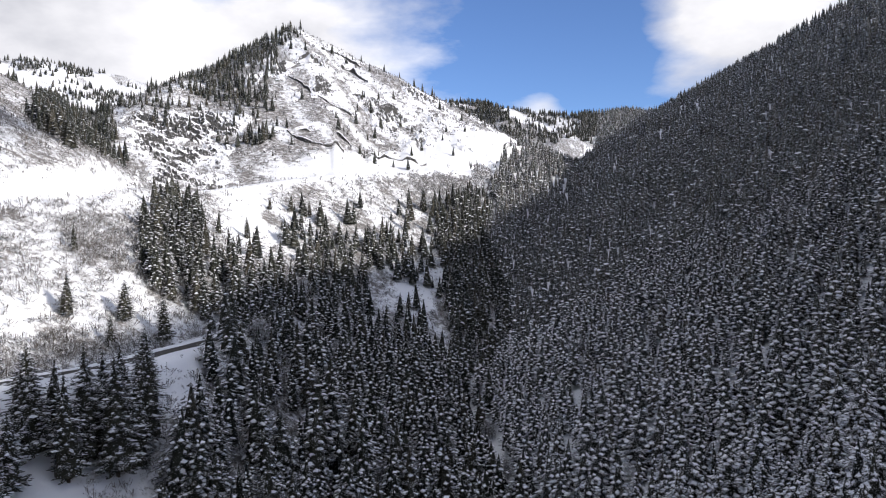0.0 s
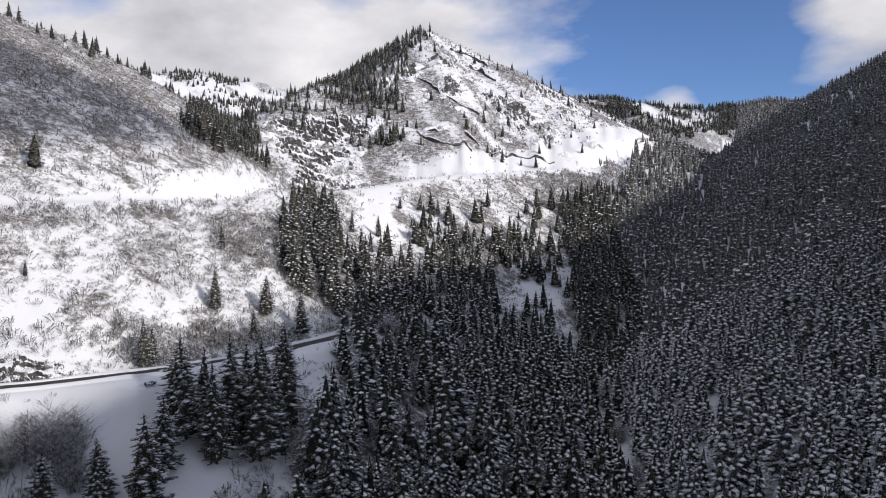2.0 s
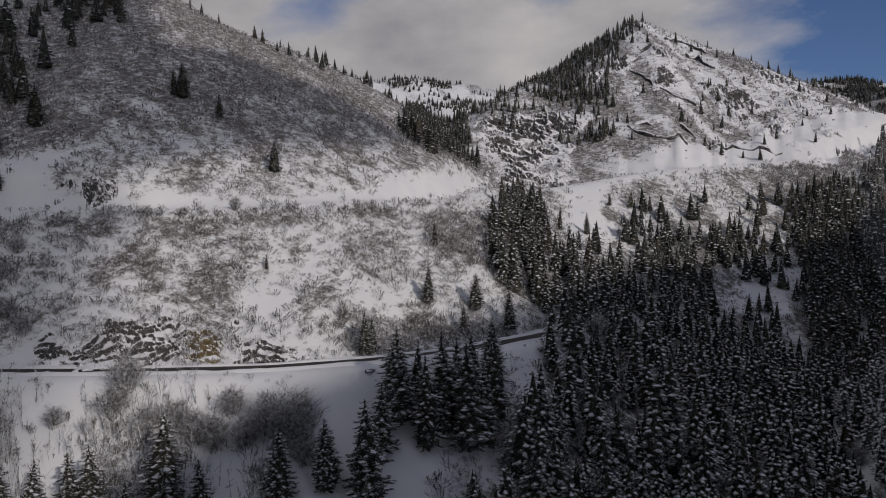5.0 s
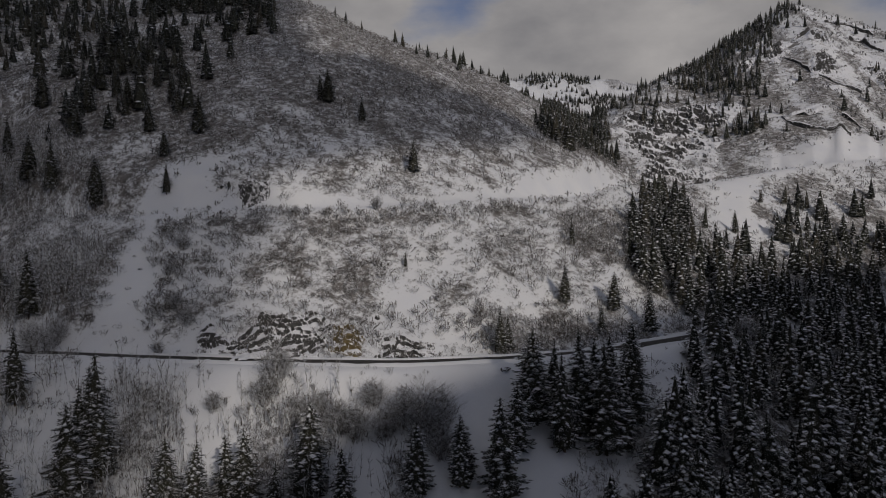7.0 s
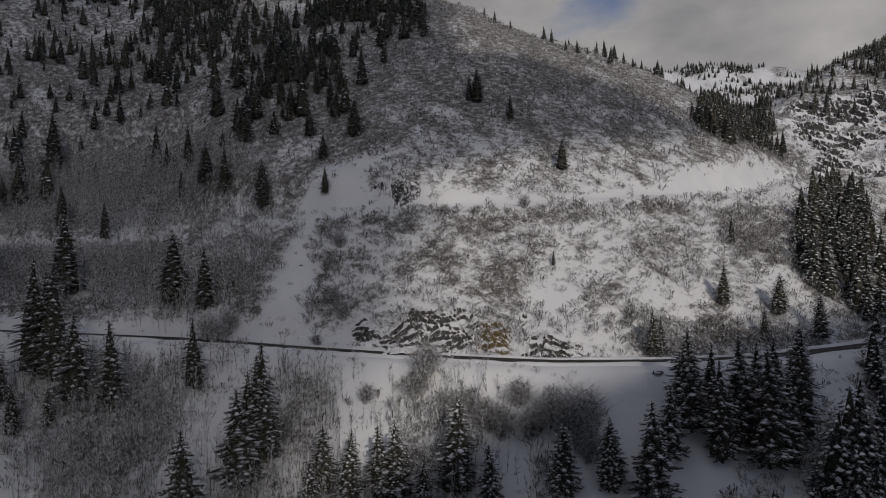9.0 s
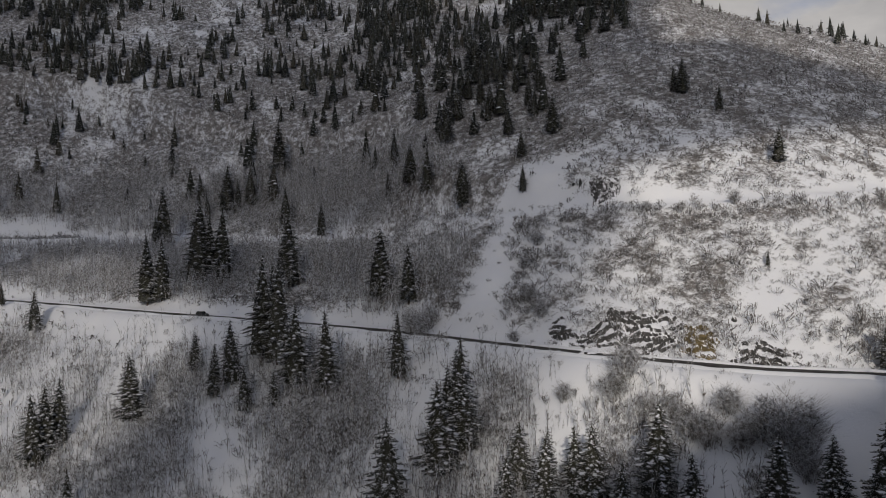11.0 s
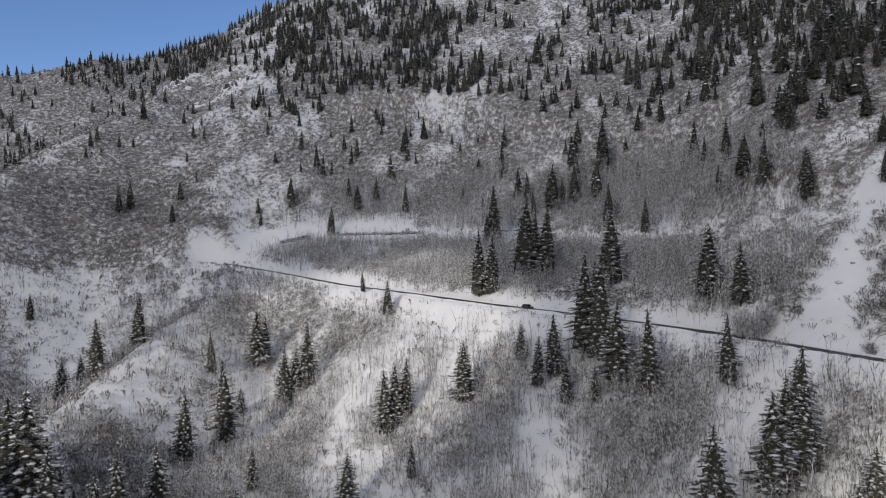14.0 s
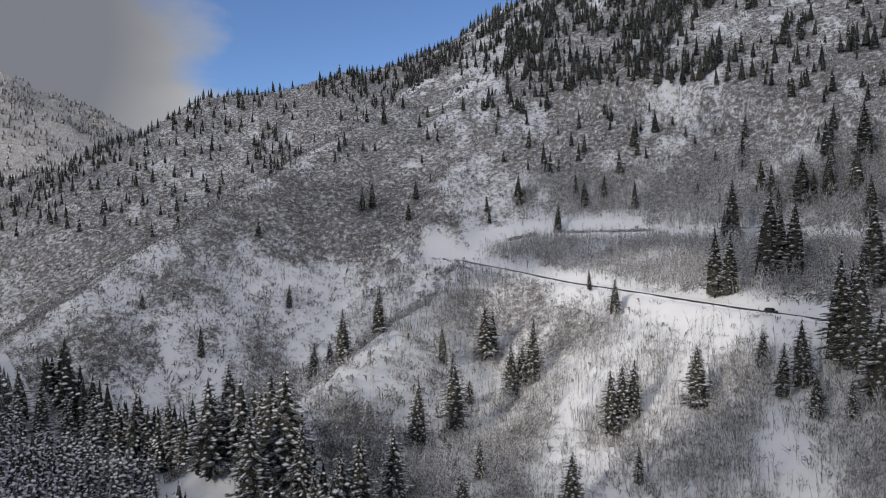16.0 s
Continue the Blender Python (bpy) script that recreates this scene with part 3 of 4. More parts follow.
def litter_shade(x, y, z):
    thin = 0.88 + 0.22 * (1 - smooth(14, 20, bearing(x, y))) - 0.1 * smooth(97, 106, bearing(x, y)) * (np.hypot(x, y) < 1500)
    # shade under dense firs is put into the ground colour
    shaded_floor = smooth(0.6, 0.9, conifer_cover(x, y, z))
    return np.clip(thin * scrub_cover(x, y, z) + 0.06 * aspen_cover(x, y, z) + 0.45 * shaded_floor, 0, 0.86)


def scatter(step, x0, x1, y0, y1, cover, seed, reach=(42, 2300)):
    """Spots on a shaken grid, kept as the cover says."""
    r = np.random.default_rng(seed)
    gx, gy = np.meshgrid(np.arange(x0, x1, step), np.arange(y0, y1, step))
    x = (gx + r.uniform(-0.5, 0.5, gx.shape) * step).ravel()
    y = (gy + r.uniform(-0.5, 0.5, gy.shape) * step).ravel()
    a, d = bearing(x, y), np.hypot(x, y)
    keep = (a > -35) & (a < 141) & (d > reach[0]) & (d < reach[1])
    x, y = x[keep], y[keep]
    z = land(x, y)
    keep = r.uniform(0, 1, len(x)) < cover(x, y, z)
    return np.stack([x, y, z], -1)[keep]


ground = build_ground()


def strip(line, step=3.0):
    """A ribbon along a smoothed polyline, laid on the ground."""
    seg = np.hypot(*np.diff(line[:, :2], axis=0).T)
    s = np.concatenate([[0], np.cumsum(seg)])
    u = np.arange(0, s[-1], step)
    p = np.stack([np.interp(u, s, line[:, k]) for k in range(3)], -1)
    for _ in range(6):
        p[1:-1] = 0.25 * p[:-2] + 0.5 * p[1:-1] + 0.25 * p[2:]
    d = np.gradient(p[:, :2], axis=0)
    d /= np.hypot(d[:, :1], d[:, 1:])
    nrm = np.stack([-d[:, 1], d[:, 0]], -1)
    return p, nrm


def build_road():
    p, nrm = strip(ROAD)
    offs = [-2.9, -2.75, -1.4, 0, 1.4, 2.75, 2.9]
    rise = [-0.6, 0.10, 0.14, 0.17, 0.14, 0.10, -0.6]
    v = np.concatenate([np.concatenate([p[:, :2] + nrm * o, p[:, 2:] + 0.05 + r], 1)[:, None] for o, r in zip(offs, rise)], 1)
    n, k = v.shape[:2]
    i, j = np.meshgrid(np.arange(n - 1) * k, np.arange(k - 1), indexing="ij")
    f = np.stack([i + j, i + j + 1, i + j + k + 1, i + j + k], -1).reshape(-1, 4)
    return tagged(new("road", mesh_from("road", v.reshape(-1, 3), f, ASPHALT, True)), "narrow ploughed asphalt road cut into the snowy slope", "road", kind="structure")


def build_snow_bank(side, seed):
    """The ridge of ploughed snow along one edge of the road."""
    p, nrm = strip(ROAD, 1.5)
    along_road = np.arange(len(p)) * 1.5
    tall = 0.55 + 0.3 * fbm(along_road, along_road * 0, 9, 3, seed) + 0.12 * fbm(along_road, along_road * 0, 2.2, 2, seed + 4)
    wide = 0.9 + 0.35 * fbm(along_road, along_road * 0, 14, 3, seed + 2)
    rows = []
    for k, up in ((-1, -0.4), (-0.55, 0.55), (0, 1.0), (0.5, 0.7), (1.1, 0.15), (1.8, -0.5)):
        off = side * (3.3 + k * wide)
        rows.append(np.concatenate([p[:, :2] + nrm * off[:, None], (p[:, 2] + tall * up)[:, None]], 1)[:, None])
    v = np.concatenate(rows, 1)
    n, k = v.shape[:2]
    i, j = np.meshgrid(np.arange(n - 1) * k, np.arange(k - 1), indexing="ij")
    f = np.stack([i + j, i + j + 1, i + j + k + 1, i + j + k], -1).reshape(-1, 4)
    return tagged(new("snow_bank", mesh_from("snow_bank", v.reshape(-1, 3), f, SNOW, True)), "low bank of ploughed snow along the road edge", "snow bank", "snow banks by the road", "structure")


road = build_road()
for side, seed in ((-1, 131), (1, 141)):
    build_snow_bank(side, seed)

# ---- woods ----
def woods(name, label, category, templates, spots, height, girth, mat, seed):
    v, f, pad = stamped(templates, spots, height, girth, seed)
    return tagged(new(name, mesh_from(name, v, f, mat, pad=pad)), label, category, kind="stuff")


firs = scatter(4.5, -1500, 900, -850, 2300, conifer_cover, 5)
fd = np.hypot(firs[:, 0], firs[:, 1])
hidden = (behind(SOUTH_RIDGE, firs[:, 0], firs[:, 1]) > 22) & (bearing(firs[:, 0], firs[:, 1]) < -9) & (bearing(firs[:, 0], firs[:, 1]) > -60) & (fd > 600) & (fd < 1700)
hidden |= (behind(WEST_MOUNT, firs[:, 0], firs[:, 1]) > 22) & (bearing(firs[:, 0], firs[:, 1]) > 62) & (fd > 700)
keep = (rng.uniform(0, 1, len(fd)) < np.where(fd < 620, 0.93, np.where(fd < 1100, 0.6, np.where(bearing(firs[:, 0], firs[:, 1]) < 12, 0.5, np.where(bearing(firs[:, 0], firs[:, 1]) < 50, 0.4, 0.16))))) & ~hidden
firs, fd = firs[keep], fd[keep]
tall = np.where(side_of_creek(firs[:, 0], firs[:, 1]) < 30, 14.5, 13.0)
hgt = (0.42 + 0.9 * rng.uniform(0, 1, len(firs)) ** 0.8) * tall
fs_ = side_of_creek(firs[:, 0], firs[:, 1])
shady = (fs_ < -4) & ((bearing(firs[:, 0], firs[:, 1]) + 26 * fbm(firs[:, 0], firs[:, 1], 45, 3, 61, 0.8) < 7) | (bearing(firs[:, 0], firs[:, 1]) > 108))
hgt = np.where(shady, hgt * 0.92, np.where(bearing(firs[:, 0], firs[:, 1]) > 50, hgt * 1.2, hgt))
fa = bearing(firs[:, 0], firs[:, 1])
hgt = np.where((fa > 60) & (fa <= 104) & (fd > 480), hgt * 0.85, hgt)
hgt = np.where((fa > 104) & (fd > 540), hgt * 0.72, np.where((fa < 30) & (fd > 540) & (fd < 1050) & ~shady, hgt * 0.8, hgt))
close, near = fd < 160, fd < 330
CLOSE_FIRS = [fir_template(190, 0.24, s) for s in range(7)]
NEAR_FIRS = [fir_template(66, 0.34, 20 + s) for s in range(7)]
MID_FIRS = [fir_template(30, 0.42, 60 + s) for s in range(7)]
FAR_FIRS = [fir_template(13, 0.5, 40 + s, True) for s in range(8)]
for sel, tpl, nm, lb, mat in ((close & ~shady, CLOSE_FIRS, "valley_firs", "dense snow-dusted firs on the canyon floor", NEEDLES),
                              (near & ~close & ~shady, NEAR_FIRS, "creek_firs", "dark snow-dusted firs along the creek", NEEDLES),
                              (close & shady, CLOSE_FIRS, "frosted_firs", "dense firs on the shaded slope white with frost and snow", FROSTED),
                              (near & ~close & shady, NEAR_FIRS, "shaded_firs", "frosted firs packed on the shaded slope", FROSTED),
                              (~near & shady, FAR_FIRS, "ridge_firs", "frosted firs covering the shaded ridge", FROSTED),
                              (~near & ~shady & (fd < 500), MID_FIRS, "hillside_firs", "scattered dark firs on the snowy hillsides", NEEDLES),
                              (~near & ~shady & (fd >= 500), FAR_FIRS, "slope_firs", "dark firs dusted with snow on the far slopes", NEEDLES)):
    woods(nm, lb, "forest", tpl, firs[sel], hgt[sel], hgt[sel] * rng.uniform(0.25, 0.36, sel.sum()) * np.where(fd[sel] > 1100, 1.25, 1.0), mat, 3)

bushes = np.concatenate([scatter(1.55, -320, 120, -260, 300, scrub_cover, 7, (85, 265)), scatter(2.35, -620, 200, -420, 560, scrub_cover, 8, (265, 540))])
bh = 0.9 + 2.9 * rng.uniform(0, 1, len(bushes)) ** 2.2
bh = bh * (1 + 0.35 * (bearing(bushes[:, 0], bushes[:, 1]) > 104))
close = np.hypot(bushes[:, 0], bushes[:, 1]) < 265
woods("near_scrub", "leafless grey-brown scrub with snow on its twigs", "shrubs", [bush_template(60 + s, 8, 19, 0.026, 0.85, True) for s in range(6)], bushes[close], bh[close], bh[close], SCRUB, 4)
woods("scrub", "leafless grey-brown scrub holding snow", "shrubs", [bush_template(70 + s, 4, 7, 0.055, 0.9, True) for s in range(6)], bushes[~close], bh[~close], bh[~close], SCRUB, 5)


THICKETS = [polar(rows)[:, :2] for rows in (
    [(28, 285, 0), (26.3, 292, 0), (22.4, 284, 0), (19.3, 292, 0), (20.8, 250, 0), (24.1, 246, 0), (27.2, 255, 0)],
    [(37.3, 191, 0), (34, 202, 0), (31.5, 206, 0), (29, 208, 0), (25.5, 213, 0), (24, 206, 0), (30.7, 187, 0), (33.2, 184, 0)],
    [(104.8, 424, 0), (109, 366, 0), (113, 318, 0), (117, 276, 0), (118, 296, 0), (114, 346, 0), (110, 396, 0), (106, 446, 0)],
    [(-0.5, 470, 0), (2.5, 540, 0), (-3, 640, 0), (-6, 640, 0), (-3, 520, 0)])]


def track_brush(x, y, z):
    a, d, s, dr, zr, db, zb = lie(x, y)
    side = band(a, 26, 58, 1.5) * smooth(1, 2, zb - z) * (1 - smooth(9, 15, db)) * smooth(-0.3, 0.2, fbm(x, y, 14, 3, 48))
    side = np.maximum(side, band(a, 56.5, 58.6, 0.5) * smooth(0.5, 3, zb - z) * smooth(3, 8, z - zr) * 0.7)
    wob = 9 * fbm(x, y, 26, 3, 56)
    for area in THICKETS:
        side = np.maximum(side, np.where(a > 90, 0.35, 0.75) * inside(area, x + wob, y - wob) * (dr > 7) * (db > 5))
    return side


brush = scatter(2.0, -450, 80, -180, 660, track_brush, 28, (180, 660))
tb = rng.uniform(1.8, 3.8, len(brush))
woods("track_brush", "tall leafless grey brush below the upper track", "shrubs", [bush_template(90 + s, 12, 40, 0.022, 0.7, True) for s in range(6)], brush, tb, tb, SCRUB, 15)
crags = scatter(13, -2300, -1300, -2050, -1050, lambda x, y, z: np.clip(0.45 + 1.2 * fbm(x, y, 120, 4, 66), 0, 0.9), 33, (1600, 2700))
ch = rng.uniform(8, 18, len(crags))
woods("mountain_firs", "frosted firs on the hazy far mountain", "forest", FAR_FIRS, crags, ch, ch * 0.4, FROSTED, 16)
far_bushes = scatter(5.3, -1000, 300, -700, 1050, scrub_cover, 18, (540, 1050))
fbh = rng.uniform(0.6, 1.6, len(far_bushes)) * 2.3
woods("high_scrub", "leafless dark scrub on the upper snow slopes", "shrubs", [bush_template(160 + s, 3, 3, 0.13, 0.85, True) for s in range(6)], far_bushes, fbh, fbh, SCRUB, 14)
aspens = np.concatenate([scatter(1.35, -300, 60, -260, 300, aspen_cover, 9, (85, 270)), scatter(1.5, -620, 60, -320, 500, aspen_cover, 10, (270, 560))])
ah = rng.uniform(0.35, 1.2, len(aspens)) * np.where(behind(ROAD, aspens[:, 0], aspens[:, 1]) > 0, 10.5, 9.0)
woods("aspens", "leafless grey aspens standing in snow", "trees", [aspen_template(80 + s, 3, 8, 0.16) for s in range(8)], aspens, ah, ah, ASPEN, 6)

# ---- parts ----
def part(name, me, parent, label=""):
    ob = new(name, me)
    ob.parent = parent
    if label:
        tagged(ob, label)
    return ob


def tube(points, radii, sides=6):
    """Verts and quads of a tapered tube through points."""
    v, f = [], []
    for (px, py, pz), r in zip(points, radii):
        for k in range(sides):
            a = 6.2832 * k / sides
            v.append((px + math.cos(a) * r, py + math.sin(a) * r, pz))
    for i in range(len(points) - 1):
        for k in range(sides):
            n = (k + 1) % sides
            f.append((i * sides + k, i * sides + n, (i + 1) * sides + n, (i + 1) * sides + k))
    return v, f


def on_land(az, d):
    x, y = -math.sin(radians(az)) * d, math.cos(radians(az)) * d
    return x, y, float(land(np.array([x]), np.array([y]))[0])


# ---- firs that stand apart ----
def fir_crown(seed, tiers, around, ratio):
    """Boughs folded along their spine, drooping at the tip; height 1."""
    r = np.random.default_rng(seed)
    v, f, pad = [], [], []
    for i in range(tiers):
        u = (i + 0.2) / tiers
        zc = 0.07 + 0.91 * u
        rad = ratio * ((1 - u) ** 0.64 * min(1, 0.62 + 1.8 * u) * r.uniform(0.8, 1.15) + 0.055)
        n = max(4, int(round(around * (1 - 0.5 * u))))
        off = r.uniform(0, 6.28)
        for j in range(n):
            a = off + 6.2832 * j / n + r.uniform(-0.25, 0.25)
            l = rad * r.uniform(0.65, 1.2)
            w = 0.5 * 6.2832 / n * r.uniform(0.7, 1.05)
            h0 = zc + r.uniform(-0.015, 0.015)
            sag = l * r.uniform(0.05, 0.26)

            def at(q, turn, dz):
                return (math.cos(a + turn) * l * q, math.sin(a + turn) * l * q, h0 + dz)

            k = len(v)
            v += [at(0.05, 0, 0.02), at(0.55, -w, -sag * 0.55), at(0.55, 0, -sag * 0.2), at(0.55, w, -sag * 0.55),
                  at(0.85, -w * 0.55, -sag * 0.95), at(1.0, 0, -sag), at(0.85, w * 0.55, -sag * 0.95)]
            f += [(k, k + 1, k + 2), (k, k + 2, k + 3), (k + 1, k + 4, k + 2), (k + 2, k + 4, k + 5), (k + 2, k + 5, k + 6), (k + 2, k + 6, k + 3)]
            pad += [0.0] * 7
            for q in (0.45, 0.72, 0.95):
                k, p, s = len(v), r.uniform(0.2, 1.0), w * r.uniform(0.3, 0.6)
                q, m = q + r.uniform(-0.08, 0.05), r.uniform(0.09, 0.15)
                sit = -sag * q * 0.75 + 0.013
                v += [at(q - m, 0, sit + 0.004), at(q, -s, sit - 0.004), at(q + m, 0, sit - 0.006), at(q, s, sit - 0.004)]
                f += [(k, k + 1, k + 2), (k, k + 2, k + 3)]
                pad += [p] * 4
    k = len(v)
    v += [(0.55 * ratio * math.cos(0.7854 * j), 0.55 * ratio * math.sin(0.7854 * j), 0.07) for j in range(8)]
    v += [(0.4 * ratio * math.cos(0.7854 * j), 0.4 * ratio * math.sin(0.7854 * j), 0.5) for j in range(8)] + [(0, 0, 0.95)]
    for j in range(8):
        n = (j + 1) % 8
        f += [(k + j, k + n, k + 8 + n), (k + j, k + 8 + n, k + 8 + j), (k + 8 + j, k + 8 + n, k + 16)]
    k = len(v)
    v += [(0.012, 0, 0.9), (-0.006, 0.01, 0.9), (-0.006, -0.01, 0.9), (0, 0, 1.0)]
    f += [(k, k + 1, k + 3), (k + 1, k + 2, k + 3), (k + 2, k, k + 3)]
    return v, f, pad + [0.0] * (len(v) - len(pad))


def make_fir(seed, ratio, label):
    root = tagged(new("fir"), label, "conifer", "firs that stand apart")
    v, f = tube([(0, 0, -0.04), (0, 0, 0.3), (0.004, 0, 0.7), (0, 0, 0.97)], [0.017, 0.013, 0.007, 0.001])
    part("trunk", mesh_from("trunk", v, f, BARK), root, "grey-brown bark trunk")
    v, f, pad = fir_crown(seed, 21, 10, ratio)
    part("crown", mesh_from("crown", v, f, NEEDLES, pad=pad), root)
    return root


FIR_LABEL = "tall dark green fir with snow on its boughs"
KINDS = [make_fir(300 + k, w, FIR_LABEL) for k, w in enumerate((0.21, 0.25, 0.23, 0.27, 0.2))]
# bearing, distance, height
SPUR_FIRS = [(110.8, 630, 13.2), (109, 486, 10.3), (111.8, 512, 16.7), (108.4, 508, 11.2), (102.7, 478, 8.6), (118.3, 414, 11.4), (128.8, 400, 7.2), (124.8, 370, 12.3),
              (116.5, 332, 14), (114.3, 311, 19), (111.5, 334, 17), (106.4, 319, 14), (105.5, 272, 25), (108.5, 255, 20), (101.1, 302, 18), (99.4, 302, 22),
              (103.1, 336, 21), (102.5, 338, 17), (93.1, 317, 13), (87.1, 229, 16), (91.8, 238, 15), (93.3, 234, 18), (92.6, 236, 16), (97.4, 461, 15),
              (95.3, 477, 15.5), (112.6, 508, 12.5), (115.2, 334, 11), (100.2, 304, 15), (104.4, 300, 9)]
CREEK_FIRS = [(110.3, 214, 19), (96.5, 203, 14), (122.7, 319, 21), (119.9, 222, 25), (118.6, 222, 28), (121.4, 215, 22), (124.4, 232, 25), (114.7, 206, 18),
              (113, 205, 21), (103.6, 229, 10), (129.4, 303, 21), (132, 317, 20.3), (133.8, 323, 19.4), (127.1, 290, 18), (126, 262, 17), (116.5, 206, 13),
              (105, 200, 11), (91.4, 207, 9), (130.6, 308, 18), (135.4, 329, 19.4), (128.2, 300, 16), (117.6, 216, 20), (120.6, 226, 19), (123.2, 236, 17),
              (136.6, 335, 18.3)]
ROAD_FIRS = [(85.9, 305, 22), (84.9, 302, 20.1), (82.3, 306, 28.4), (80.7, 302, 25.6), (81.6, 306, 21.2), (82.7, 235, 10), (81.4, 219, 12), (80.1, 220, 15),
              (79.2, 206, 10), (77, 202, 8), (77.8, 223, 25), (76.7, 218, 23), (77.2, 226, 20), (75.4, 205, 18), (72.9, 196, 18), (67.4, 188, 13.6),
              (68.7, 238, 18.4), (66.5, 227, 15.1), (75.7, 276, 21.2), (76.1, 279, 14.9), (87.3, 230, 15), (95, 352, 8), (62.8, 166, 13), (62.2, 156, 15),
              (64.3, 153, 17), (68.4, 149, 17)]
BANK_FIRS = [(59.1, 139, 12), (56, 137, 15), (53.5, 138, 14), (52.4, 137, 15), (22.5, 168, 14), (24, 164, 12), (26.3, 158, 16), (30.1, 150, 18), (32.3, 133, 18), (35.7, 134, 13),
             (39.2, 132, 14), (47.6, 135, 17), (44.8, 131, 11), (55.8, 139, 14), (58.1, 143, 13), (62.7, 158, 19), (63.6, 160, 15), (29.6, 149, 18), (26.3, 150, 20),
             (24.3, 148, 21), (22.4, 157, 20), (27.5, 145, 18), (35.4, 135, 11), (28.4, 152, 15), (25.2, 156, 16), (31.2, 142, 14), (23.2, 150, 17), (50.2, 133, 10)]
HILL_FIRS = [(32.4, 185, 12), (27.4, 215, 11), (39.8, 213, 4.5), (39.1, 276, 12), (45.6, 323, 14), (43, 307, 10), (55.2, 307, 15), (57.6, 295, 10),
              (57.5, 273, 10), (62.2, 288, 16), (65.4, 370, 14.2), (67.5, 352, 15.5), (66.3, 314, 15.2), (65, 302, 15), (63.5, 330, 15), (61.1, 401, 18),
              (26.8, 249, 9), (23.7, 222, 12), (21, 219, 13), (24.6, 208, 8), (1.5, 507, 15), (2.6, 501, 15), (10.3, 439, 8), (15, 384, 11), (46.2, 325, 11),
              (58.6, 320, 13), (60, 345, 14), (59.3, 352, 12), (31.8, 187, 9), (60.7, 360, 14)]
SLOPE_FIRS = [(76.3, 435, 24.5), (78.5, 414, 18.8), (80.2, 416, 21.7), (84.7, 396, 23.7), (81.6, 416, 12.3), (75.9, 374, 17.1), (68, 334, 9.5), (85.3, 392, 14.8),
              (79.4, 416, 13.8), (73.2, 330, 13), (57, 345, 16), (58, 365, 15), (56.2, 360, 14), (57.6, 380, 16), (59.2, 372, 15), (58.4, 392, 17),
              (60.4, 385, 14), (56.6, 330, 12), (61.7, 372, 13), (62.6, 350, 14)]
turn = random.Random(4)
for stand in (SPUR_FIRS, CREEK_FIRS, ROAD_FIRS, BANK_FIRS, HILL_FIRS, SLOPE_FIRS):
    for az, dist, tallness in stand:
        x, y, z = on_land(az, dist)
        kind = turn.choice(KINDS)
        grown = 1.2 if az > 60 else 1.0
        girth = grown * tallness * turn.uniform(1.0, 1.22)
        kind.scale = (girth, girth * turn.uniform(0.92, 1.08), grown * tallness * turn.uniform(1.0, 1.12))
        copy_thing(kind, pose(x, y, z - 0.2, turn.uniform(-2, 2), turn.uniform(-2, 2), turn.uniform(0, 360)))
for kind in KINDS:
    for ob in (*kind.children, kind):
        bpy.data.objects.remove(ob)


# ---- bare trees ----
def branch_mesh(seed, depth, spread):
    """Trunk, limbs and twigs of a leafless tree of height about 1."""
    r = random.Random(seed)
    trunk, limbs, twigs_ = ([], []), ([], []), ([], [])

    def rod(store, a, b, ra, rb, sides):
        axis = (b - a).normalized()
        side = axis.orthogonal().normalized()
        other = axis.cross(side)
        k = len(store[0])
        for p, q in ((a, ra), (b, rb)):
            for i in range(sides):
                t = 6.2832 * i / sides
                store[0].append(tuple(p + (side * math.cos(t) + other * math.sin(t)) * q))
        for i in range(sides):
            n = (i + 1) % sides
            store[1].append((k + i, k + n, k + sides + n, k + sides + i))

    def grow(a, way, length, thick, level):
        b = a + way * length
        store = trunk if level == 0 else limbs if level < depth - 1 else twigs_
        rod(store, a, b, thick, thick * 0.62, 5 if level == 0 else 3)
        if level == depth:
            return
        for _ in range(r.choice((2, 3, 3)) if level else r.choice((4, 5))):
            bend = Vector((r.uniform(-1, 1), r.uniform(-1, 1), r.uniform(-0.1, 0.6))) * spread
            grow(a + way * length * r.uniform(0.55, 1.0), (way + bend).normalized(), length * r.uniform(0.6, 0.85), thick * 0.58, level + 1)

    grow(Vector((0, 0, -0.05)), Vector((0, 0, 1)), 0.3, 0.02, 0)
    return trunk, limbs, twigs_


def make_bare_tree(seed, spread, mat):
    root = tagged(new("bare_tree"), "leafless grey-brown tree with a rounded crown of snowy twigs", "tree", "bare trees")
    trunk, limbs, fine = branch_mesh(seed, 6, spread)
    part("trunk", mesh_from("trunk", *trunk, BARK), root)
    faces = limbs[1] + [tuple(i + len(limbs[0]) for i in q) for q in fine[1]]
    part("crown", mesh_from("crown", limbs[0] + fine[0], faces, mat), root)
    return root


def make_thicket(seed, mat):
    """A many-stemmed bare tree with a dense rounded crown."""
    root = tagged(new("bare_tree"), "dense many-stemmed leafless tree with a domed crown", "tree", "bare trees")
    v, f = tube([(0, 0, -0.05), (0.01, 0, 0.2), (0, 0.02, 0.5)], [0.02, 0.015, 0.004])
    part("trunk", mesh_from("trunk", v, f, BARK), root)
    v, f = bush_template(seed, 90, 1000, 0.0055, 0.42)
    part("crown", mesh_from("crown", v, f, mat), root)
    return root


